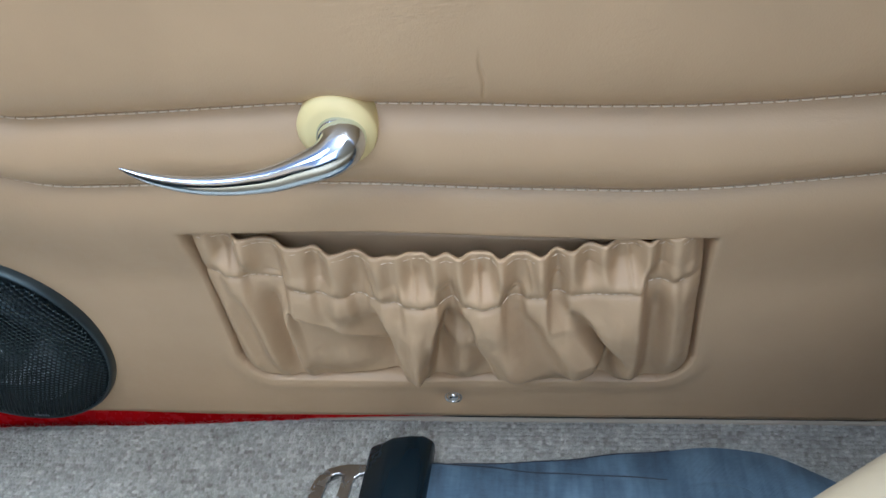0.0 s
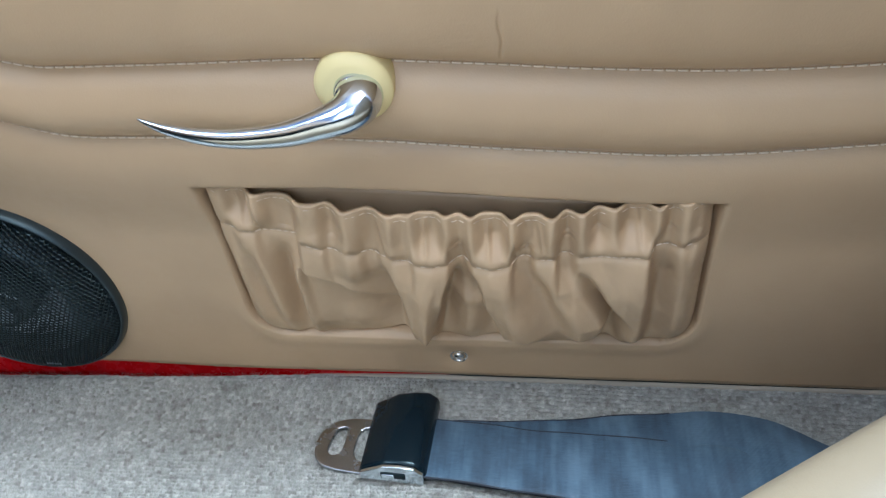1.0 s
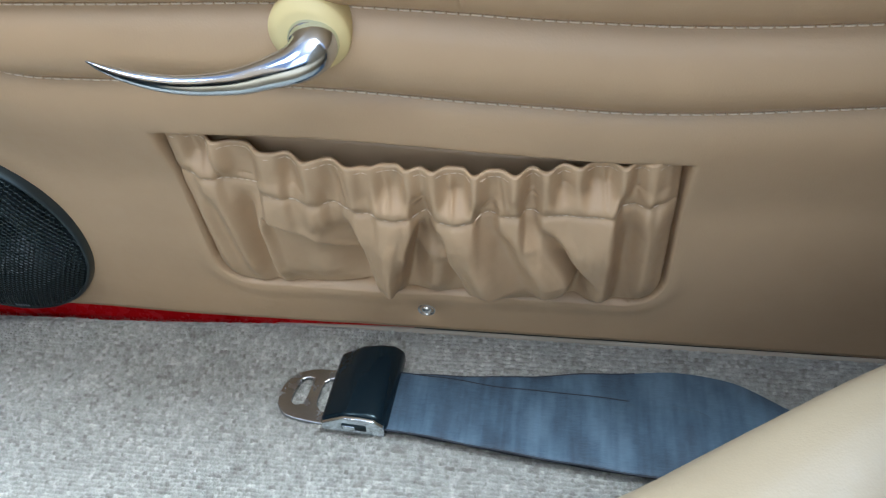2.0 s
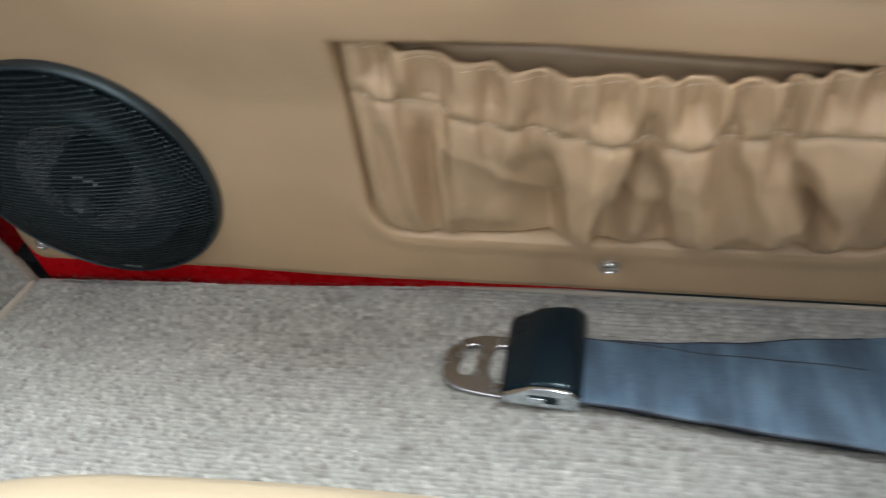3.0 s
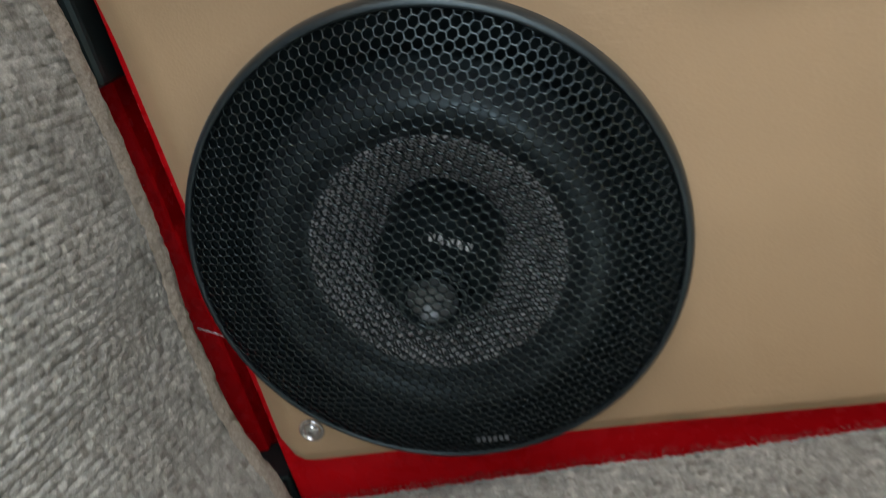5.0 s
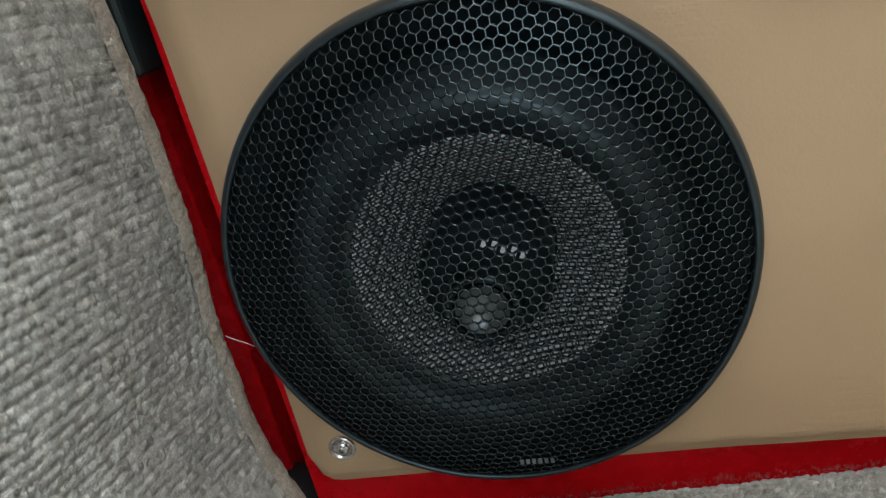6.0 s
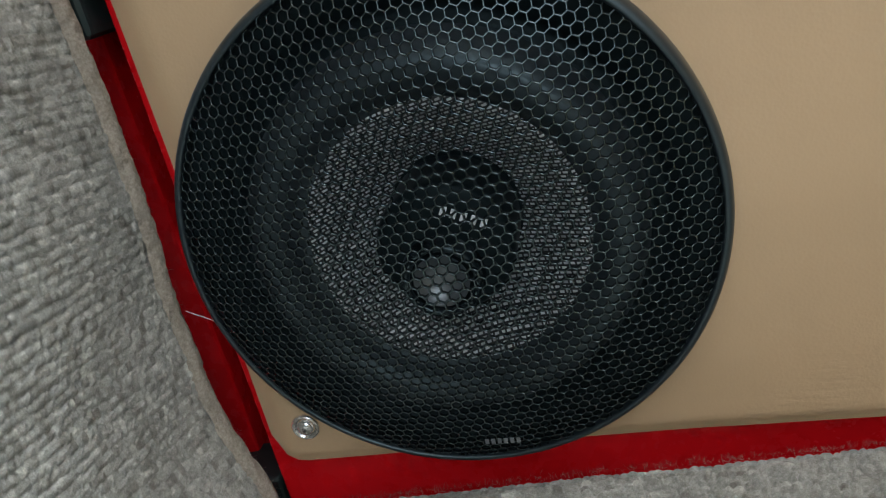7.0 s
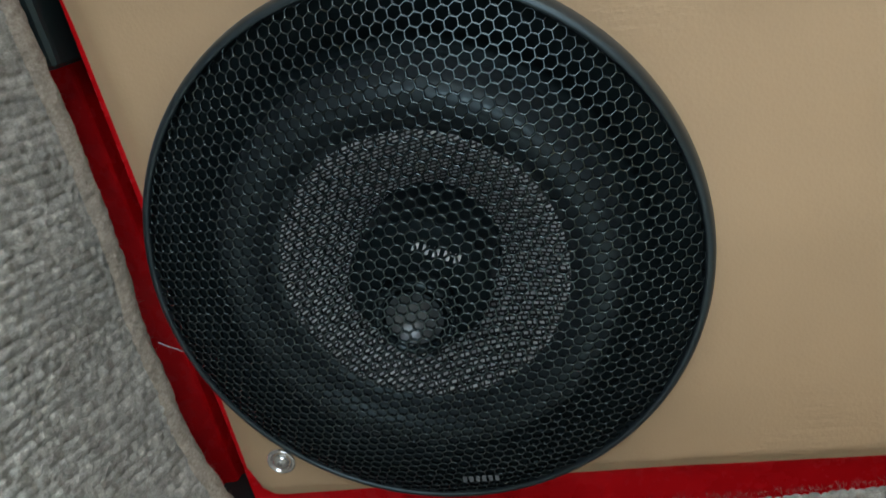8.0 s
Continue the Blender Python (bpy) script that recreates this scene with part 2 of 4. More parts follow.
def box(bm, lo, hi, m=None, bevel=0.0):
    made = bmesh.ops.create_cube(bm, size=1.0)["verts"]
    c, s = (Vector(lo) + Vector(hi)) / 2, Vector(hi) - Vector(lo)
    bmesh.ops.scale(bm, vec=s, verts=made)
    bmesh.ops.translate(bm, vec=c, verts=made)
    if bevel:
        edges = list({e for v in made for e in v.link_edges})
        out = bmesh.ops.bevel(bm, geom=edges, offset=bevel, segments=3, affect="EDGES", profile=0.6)
        made = list({v for f in out["faces"] for v in f.verts} | {v for v in made if v.is_valid})
    if m is not None:
        bmesh.ops.transform(bm, matrix=m, verts=made)


def block(name, lo, hi, mat, parent=None, label="", bevel=0.002):
    bm = bmesh.new()
    box(bm, lo, hi, None, bevel)
    return part(name, bm, mat, parent, label, False)


def stitches(name, places, outward, parent, length=0.62, radius=0.00042, lift=0.0002):
    """Thread dashes along a line of places; outward is the way they stand proud."""
    bm = bmesh.new()
    p = np.array(places)
    for a, b in zip(p[:-1], p[1:]):
        c, d = (a + b) / 2, (b - a) * length / 2
        o = np.array(outward)
        tube(bm, [c - d - o * lift, c - d * 0.6 + o * lift, c + d * 0.6 + o * lift, c + d - o * lift], radius, 5)
    return part(name, bm, THREAD, parent, "cream sewing thread")


def along(x0, x1, step):
    return np.arange(x0, x1, step)


# ---------------------------------------------------------------- the car door
door = tagged(new("car_door"), "closed red car door trimmed in padded tan leather", "car door")


def knots(xs, zs):
    return lambda x: sum(np.interp(np.asarray(x, float) + d, xs, zs) for d in (-0.012, -0.006, 0.0, 0.006, 0.012)) / 5


seam_high = knots((0.02, 0.09, 0.103, 0.115, 0.19, 0.265, 0.30, 0.36, 0.40, 0.46, 0.50, 0.55, 0.80), (0.296, 0.2895, 0.2835, 0.2825, 0.2828, 0.284, 0.2825, 0.2785, 0.275, 0.272, 0.272, 0.274, 0.290))
seam_low = knots((0.02, 0.075, 0.105, 0.12, 0.175, 0.25, 0.30, 0.36, 0.40, 0.446, 0.49, 0.56, 0.80), (0.265, 0.2486, 0.2378, 0.2362, 0.2356, 0.2345, 0.2315, 0.226, 0.2235, 0.2205, 0.2215, 0.2275, 0.250))
LEFT, RIGHT, TOP = -0.0825, 1.20, 0.46


def panel_bottom(x):
    return 0.0158 - 0.0022 * smooth(0.0, 0.18, x) - 0.002 * smooth(0.45, 0.8, x)


# pocket opening: a rectangle with rounded lower corners
PX0, PX1, PZ0 = 0.1770, 0.4810, 0.0585


def pocket_top(x):
    return 0.1985 - 0.012 * smooth(0.24, 0.46, x)


def pocket_inside(x, z):
    """Signed distance into the pocket opening, metres; the lower corners are rounded."""
    r = 0.026
    cx, hx = (PX0 + PX1) / 2, (PX1 - PX0) / 2
    top = pocket_top(x)
    dx = np.abs(x - cx) - (hx - r)
    dz = (PZ0 + r) - z
    low = np.hypot(np.maximum(dx, 0), np.maximum(dz, 0)) + np.minimum(np.maximum(dx, dz), 0) - r
    return -np.maximum(low, z - top)


def low_panel(x, z):
    """How far the lower panel stands towards the cabin."""
    up = seam_low(x) - z
    roll = (0.0010 + 0.0075 * (1 - np.exp(-up / 0.0075))) * (1 - smooth(0.014, 0.085, up))
    d = pocket_inside(x, z)
    rim = 0.0011 * np.exp(-((d + 0.0065) / 0.006) ** 2) * (0.25 + 0.75 * (1 - smooth(0.07, 0.12, z)))
    dip = (0.0080 + 0.0120 * (1 - smooth(0.004, 0.012, d) * smooth(0.12, 0.17, z)) * (1 - smooth(0.185, 0.192, z))) * smooth(-0.0008, 0.0012, d)
    edge = 0.0016 * (1 - smooth(0.0, 0.005, z - panel_bottom(x))) + 0.003 * (1 - smooth(0.0, 0.008, x - LEFT))
    puff = 0.0012 * (lattice(3, x * 14, z * 14) - 0.5) + 0.0006 * (lattice(4, x * 45, z * 30) - 0.5)
    snap = 0.0028 * np.exp(-(((x - 0.3215) / 0.010) ** 2 + ((z - 0.0355) / 0.008) ** 2))
    return roll * (1 - smooth(-0.004, 0.004, d)) + rim - dip - edge + puff - snap + 0.001


def build_door_panels():
    xs = np.unique(np.concatenate([along(LEFT, 0.16, 0.004), along(0.16, 0.50, 0.0013), along(0.50, RIGHT, 0.004)]))
    s = np.unique(np.concatenate([np.linspace(0, 0.16, 24), np.linspace(0.16, 0.90, 130), np.linspace(0.90, 1, 34)]))
    x, t = np.meshgrid(xs, s, indexing="ij")
    z = panel_bottom(x) + t * (seam_low(x) - panel_bottom(x))
    # the lower corner by the hinge is rounded
    cut = np.maximum(0, 0.012 - (x - LEFT)) / 0.012
    z = np.maximum(z, panel_bottom(x) + 0.012 * (1 - np.sqrt(np.maximum(0, 1 - cut ** 2))))
    p = np.stack([x, -low_panel(x, z), z], -1)
    ob = sheet("lower_panel", p, TAN, door, "smooth padded tan leather lower panel")
    # the hole for the loudspeaker
    bm = bmesh.new()
    bm.from_mesh(ob.data)
    bmesh.ops.delete(bm, geom=[f for f in bm.faces if math.hypot(f.calc_center_median().x + 0.0005, f.calc_center_median().z - 0.0993) < 0.0820], context="FACES")
    bm.to_mesh(ob.data)
    bm.free()
    s = np.linspace(0, 1, 40)
    s = 0.5 - 0.5 * np.cos(np.pi * s)
    xb = along(LEFT, RIGHT, 0.003)
    x, t = np.meshgrid(xb, s, indexing="ij")
    z = seam_low(x) + t * (seam_high(x) - seam_low(x))
    puff = 0.0010 * (lattice(5, x * 20, z * 20) - 0.5) + 0.0005 * (lattice(6, x * 70, z * 18) - 0.5)
    b = 0.0018 + 0.0022 * smooth(0, 0.5, t) * (1 - smooth(0.75, 1, t)) + 0.0118 * (1 - np.exp(-t / 0.13)) * (1 - t ** 3.2) - 0.0014 * np.exp(-t / 0.018)
    sheet("padded_band", np.stack([x, -b - puff, z], -1), TAN, door, "padded tan leather band between two seams")
    s = np.linspace(0, 1, 90) ** 2.0
    xb = np.unique(np.concatenate([along(LEFT, 0.355, 0.003), along(0.355, 0.372, 0.0004), along(0.372, RIGHT, 0.003)]))
    x, t = np.meshgrid(xb, s, indexing="ij")
    z = seam_high(x) + t * (TOP - seam_high(x))
    h = z - seam_high(x)
    crease = 0.0010 * np.exp(-((x - 0.364 - 0.0006 * np.sin(z * 300)) / 0.0009) ** 2) * smooth(0.284, 0.292, z) * (1 - smooth(0.306, 0.318, z))
    out = 0.0026 + 0.0190 * (0.42 * (1 - np.exp(-h / 0.0060)) + 0.58 * (1 - np.exp(-h / 0.018))) - 0.0026 * np.exp(-h / 0.0010) - 0.02 * smooth(0.11, 0.19, h)
    puff = 0.002 * (lattice(7, x * 8, z * 8) - 0.5) + 0.0005 * (lattice(8, x * 60, z * 20) - 0.5)
    sheet("upper_panel", np.stack([x, -out + crease - puff, z], -1), TAN, door, "padded tan leather upper panel with a short crease")
    for name, fn, far in (("upper_seam_stitching", seam_high, 0.0030), ("lower_seam_stitching", seam_low, 0.0031)):
        px = along(0.03, RIGHT, 0.0058)
        stitches(name, np.stack([px, 0 * px - far, fn(px) - 0.0009], -1), (0, -1, 0.3), door, 0.80, 0.00050, 0.0002)


build_door_panels()

# painted steel shell behind the trim
bm = bmesh.new()
box(bm, (LEFT - 0.0040, 0.0045, -0.012), (RIGHT, 0.045, 0.024), None, 0.002)
box(bm, (LEFT - 0.0042, 0.0050, -0.011), (-0.0800, 0.044, TOP), None, 0.002)
box(bm, (LEFT, 0.036, 0.020), (RIGHT, 0.043, TOP))
part("door_shell", bm, RED, door, "glossy red painted steel shell", False)


# black strip for the shade under the panel, rising as the carpet rises
xg = along(0.02, RIGHT, 0.01)
zg = -0.013 + 0.023 * smooth(0.08, 0.36, xg)
gap = np.stack([np.stack([xg, 0 * xg + y, z], -1) for y, z in ((0.006, 0 * xg - 0.014), (0.0036, 0 * xg - 0.014), (0.0034, zg - 0.001), (0.0040, zg), (0.006, zg))], 1)
sheet("gap_seal", gap, RUBBER, door, "black strip standing in for shade along the foot of the door")


# gathered pocket front: how far the hem and the gathering seam stand out along x
def profile(pairs, sharp=1.0):
    """Rounded waves through the given (x, millimetres); sharp narrows the crests."""
    xs, ys = np.array(pairs, float).T

    def wave(x):
        x = np.asarray(x, float)
        k = np.clip(np.searchsorted(xs, x) - 1, 0, len(xs) - 2)
        q = np.clip((x - xs[k]) / (xs[k + 1] - xs[k]), 0, 1)
        rising = ys[k + 1] > ys[k]
        q = np.where(rising, q, 1 - q)
        low, high = np.minimum(ys[k], ys[k + 1]), np.maximum(ys[k], ys[k + 1])
        return (low + (high - low) * (q * q * (3 - 2 * q)) ** sharp) * 0.001

    return wave


hem_out = profile((
    (0.177, 1), (0.184, 3.5), (0.189, 4.5), (0.193, 1.8), (0.202, 0.6), (0.210, 10), (0.220, 4.7), (0.229, 5), (0.240, 13.6), (0.247, 13.4),
    (0.255, 9.5), (0.267, 18.2), (0.272, 16.9), (0.281, 13), (0.294, 20.8), (0.300, 17.7), (0.306, 19.4), (0.312, 15.2), (0.320, 14.4), (0.327, 20.2),
    (0.3345, 15.9), (0.3415, 20.2), (0.348, 14.7), (0.3585, 14), (0.365, 22), (0.373, 15.1), (0.379, 14.8), (0.388, 21), (0.3965, 11), (0.405, 16.5),
    (0.414, 8.3), (0.423, 12.5), (0.430, 6), (0.440, 6), (0.447, 13), (0.455, 6), (0.461, 11), (0.465, 10.4), (0.469, 7), (0.481, 0)))
seam_out = profile((
    (0.177, 1), (0.187, 4), (0.197, 9), (0.203, 8.5), (0.208, 5), (0.218, 4.5), (0.2285, 4.7), (0.235, 15), (0.247, 16.4), (0.252, 13.4),
    (0.264, 18), (0.269, 17), (0.275, 12.2), (0.280, 11.8), (0.285, 16), (0.2925, 19.6), (0.302, 18.2), (0.3055, 22), (0.3145, 22.6), (0.325, 20.4),
    (0.328, 14), (0.3335, 10), (0.342, 21.2), (0.352, 24), (0.363, 21.5), (0.3665, 13.6), (0.3735, 11.6), (0.379, 16.4), (0.390, 17.2), (0.3925, 10.6),
    (0.3975, 10.2), (0.404, 16), (0.417, 15.4), (0.426, 16.8), (0.436, 17), (0.443, 18.6), (0.4485, 6.8), (0.454, 6.2), (0.4625, 11.2), (0.4685, 8.4), (0.481, 1)))


def sag(x):
    s = (x - PX0) / (PX1 - PX0)
    return np.clip(4 * s * (1 - s), 0, 1)


def hem_top(x):
    return 0.1995 - 0.012 * sag(x) - 0.007 * smooth(0.30, 0.48, x)


band_low = knots((0.16, 0.18, 0.20, 0.26, 0.33, 0.40, 0.45, 0.482, 0.50), (0.168, 0.167, 0.165, 0.1550, 0.1480, 0.1520, 0.155, 0.161, 0.162))

# small creases across the hollows of the band, and narrow pleats down it: x, height over the gathering seam
CREASES = ((0.3320, 0.016), (0.3325, 0.011), (0.3717, 0.011), (0.3722, 0.007), (0.3969, 0.019), (0.3972, 0.014), (0.4147, 0.020), (0.4550, 0.014), (0.2570, 0.011), (0.2225, 0.006))
PLEATS = ((0.3140, 0.3136, 0.0022), (0.3512, 0.3509, 0.0026), (0.4395, 0.4345, 0.0020), (0.2080, 0.2045, 0.0034), (0.1985, 0.1970, 0.0014), (0.3838, 0.3795, 0.0016), (0.2900, 0.2855, 0.0014))

# fold lines of the pouch, from the gathering seam to the foot: x and millimetres out, four times down each line
FOLDS_LEFT = (
    (0.187, 5, 0.187, 6, 0.188, 5, 0.192, 3),
    (0.194, 4, 0.194, 4, 0.195, 3, 0.198, 2),
    (0.203, 8, 0.205, 9, 0.206, 8, 0.208, 4),
    (0.2185, 2, 0.2165, 1, 0.2165, 0, 0.2175, 0),
    (0.2325, 15, 0.2265, 13, 0.2255, 10, 0.225, 5),
    (0.263, 18, 0.256, 13, 0.252, 8, 0.255, 4),
    (0.283, 15, 0.286, 7, 0.289, 1, 0.290, 1),
    (0.288, 20, 0.295, 19, 0.297, 16, 0.299, 10),
    (0.312, 23, 0.309, 23, 0.307, 20, 0.303, 13),
    (0.327, 19, 0.319, 20, 0.312, 13, 0.306, 8),
    (0.331, 8, 0.324, 3, 0.317, 0, 0.312, 1),
    (0.336, 11, 0.333, 8, 0.334, 8, 0.331, 6),
)
FOLDS_RIGHT = (
    (0.340, 15, 0.341, 9, 0.346, 4, 0.351, 1),
    (0.346, 22, 0.348, 20, 0.355, 17, 0.361, 12),
    (0.358, 23, 0.359, 22, 0.365, 21, 0.377, 14),
    (0.370, 12, 0.382, 12, 0.390, 12, 0.397, 9),
    (0.384, 17, 0.390, 18, 0.402, 18, 0.406, 11),
    (0.395, 10, 0.408, 15, 0.421, 15, 0.411, 8),
    (0.401, 13, 0.414, 8, 0.429, -3, 0.423, -3),
    (0.405, 17, 0.420, 20, 0.437, 15, 0.437, 9),
    (0.443, 19, 0.445, 19, 0.444, 15, 0.442, 9),
    (0.450, 6, 0.451, 4, 0.451, 2, 0.451, 0),
    (0.457, 5, 0.458, 5, 0.458, 4, 0.458, 1),
    (0.464, 10, 0.466, 9, 0.467, 8, 0.466, 4),
    (0.470, 7, 0.472, 5, 0.473, 4, 0.473, 2),
)


def pouch(x, s):
    """How far the pouch stands out between its fold lines; s runs from the foot, 0, to the gathering seam, 1."""
    lines = ((PX0, 0) * 4,) + FOLDS_LEFT + FOLDS_RIGHT + ((PX1, 0) * 4,)
    down = (1 - s) * 3
    k = np.clip(np.floor(down).astype(int), 0, 2)
    f = down - k
    f = f * 0.5 + f * f * (3 - 2 * f) * 0.5
    table = np.array(lines, float).reshape(len(lines), 4, 2)
    at = table[:, k] * (1 - f)[..., None] + table[:, k + 1] * f[..., None]
    y = np.zeros_like(x)
    for a, b in zip(at[:-1], at[1:]):
        q = (x - a[..., 0]) / np.maximum(b[..., 0] - a[..., 0], 0.0005)
        here = (q >= 0) & (q < 1)
        w = q * q * (3 - 2 * q)
        y = np.where(here, a[..., 1] + (b[..., 1] - a[..., 1]) * w, y)
    return y * 0.001


def pocket_front(x, z):
    """How far the gathered front stands towards the cabin."""
    x, z = np.asarray(x, float), np.asarray(z, float)
    top, low = hem_top(x), band_low(x)
    hem = sum(hem_out(np.clip(x + d, PX0, PX1)) for d in np.linspace(-0.0022, 0.0022, 7)) / 7
    seam = sum(seam_out(np.clip(x + d, PX0, PX1)) for d in (-0.0008, 0.0, 0.0008)) / 3
    calm = sum(seam_out(np.clip(x + d, PX0, PX1)) for d in np.linspace(-0.02, 0.02, 9)) / 9
    t = np.clip((z - low) / (top - low), 0, 1)
    even = sum(hem_out(np.clip(x + d, PX0, PX1)) for d in np.linspace(-0.016, 0.016, 9)) / 9
    full = np.clip((seam - calm) / 0.006 + 0.5, 0, 1)
    band = seam + (hem - seam) * smooth(0.05, 0.62, t) + 0.0022 * full * np.exp(-((z - low - 0.007) / 0.005) ** 2)
    band = band + 0.70 * (hem - even) * np.sin(np.pi * np.clip(t * 1.1 - 0.1, 0, 1))
    band = band + 0.0014 * (lattice(14, x * 190, z * 60) - 0.5) * np.exp(-((x - 0.345) / 0.07) ** 2) * np.sin(np.pi * t)
    for cx, up in CREASES:
        band = band - 0.0015 * np.exp(-((x - cx) / 0.0036) ** 2 - ((z - low - up + 12 * (x - cx) ** 2) / 0.0011) ** 2)
    for low_x, high_x, tall in PLEATS:
        band = band + tall * np.exp(-((x - low_x - (high_x - low_x) * t) / 0.0013) ** 2) * smooth(0.08, 0.35, t) * (1 - smooth(0.72, 0.98, t))
    s = np.clip((z - PZ0) / (low - PZ0), 0, 1)
    lead = smooth(0.70, 0.98, s)
    foot = 0.34 + 0.66 * smooth(0.0, 0.22, s)
    spread = 0.0032 * smooth(0.352, 0.385, x)
    loose = sum(pouch(np.clip(x + d * spread, PX0, PX1), s) for d in (-1, -0.5, 0, 0.5, 1)) / 5
    slack = sum(pouch(np.clip(x + d, PX0, PX1), s) for d in np.linspace(-0.022, 0.022, 9)) / 9
    belly = (loose + 0.72 * (loose - slack)) * (1 - lead) * foot + seam * lead
    belly = belly + (0.0008 + 0.0022 * full) * (1 - s) / 0.13 * np.exp(1 - (1 - s) / 0.13)
    # the slanting crease under the first flap, and the soft roll beside the middle fold
    under = np.interp(x, (0.226, 0.2325, 0.2555, 0.283, 0.292), (0.1405, 0.1375, 0.1230, 0.0990, 0.088)) - z
    here = smooth(0.226, 0.233, x) * (1 - smooth(0.283, 0.292, x))
    belly = belly - (0.0064 + 0.0044 * smooth(0.25, 0.285, x)) * here * smooth(-0.0008, 0.0036, under) * (1 - 0.6 * smooth(0.012, 0.05, under)) + 0.0012 * here * np.exp(-((under + 0.003) / 0.004) ** 2)
    under = np.interp(x, (0.318, 0.3264, 0.341, 0.353), (0.117, 0.1154, 0.1107, 0.0953)) - z
    belly = belly + 0.0040 * smooth(0.319, 0.326, x) * (1 - smooth(0.345, 0.354, x)) * np.exp(-((under - 0.007) / 0.007) ** 2)
    pinch = 0.0009 * np.exp(-((z - low) / 0.0017) ** 2)
    y = np.where(z > low, band, belly) - pinch
    # the sides and the bottom are tucked behind the rim
    r = 0.026
    dx = np.abs(x - (PX0 + PX1) / 2) - ((PX1 - PX0) / 2 - r)
    dz = (PZ0 + r) - z
    inside = -(np.hypot(np.maximum(dx, 0), np.maximum(dz, 0)) + np.minimum(np.maximum(dx, dz), 0) - r)
    tuck = 0.75 * (1 - smooth(0.0004, 0.0026, inside)) + 0.25 * (1 - smooth(-0.0015, 0.0040, inside))
    crumple = 0.0009 * (lattice(11, x * 90, z * 60) - 0.5) + 0.0004 * (lattice(12, x * 240, z * 240) - 0.5)
    return y + crumple - 0.0150 * tuck - 0.001


def build_pocket():
    xs = np.linspace(PX0 - 0.002, PX1 + 0.002, 520)
    s = np.concatenate([np.linspace(0, 0.985, 230), np.linspace(0.988, 1.0, 5)])
    x, t = np.meshgrid(xs, s, indexing="ij")
    z = (PZ0 - 0.003) + t * (hem_top(x) + 0.0012 * (lattice(13, x * 120, 0 * x) - 0.5) - PZ0 + 0.003)
    y = -pocket_front(x, z)
    for _ in range(2):
        y[1:-1, 1:-6] = (y[1:-1, 1:-6] * 2 + y[:-2, 1:-6] + y[2:, 1:-6] + y[1:-1, :-7] + y[1:-1, 2:-5]) / 6
    y[:, -1] += 0.0012
    y[:, -2] += 0.0005
    # the turned-in hem behind
    back = np.stack([x[:, -6:][:, ::-1], y[:, -6:][:, ::-1] + 0.0028, z[:, -6:][:, ::-1] - 0.0008 - 0.004 * np.arange(6) / 5], -1)
    p = np.concatenate([np.stack([x, y, z], -1), back], 1)
    pocket = sheet("pocket", p, TAN_SOFT, door, "gathered tan leather door pocket with creased folds")
    px = along(PX0 + 0.006, PX1 - 0.004, 0.0042)
    for name, fn, thick in (("hem_stitching", lambda q: hem_top(q) - 0.0034, 0.00015), ("gather_stitching", lambda q: band_low(q) + 0.0004, 0.00026)):
        z = fn(px)
        stitches(name, np.stack([px, -pocket_front(px, z), z], -1), (0, -1, 0.2), pocket, 0.70, thick, 0.0001)


build_pocket()


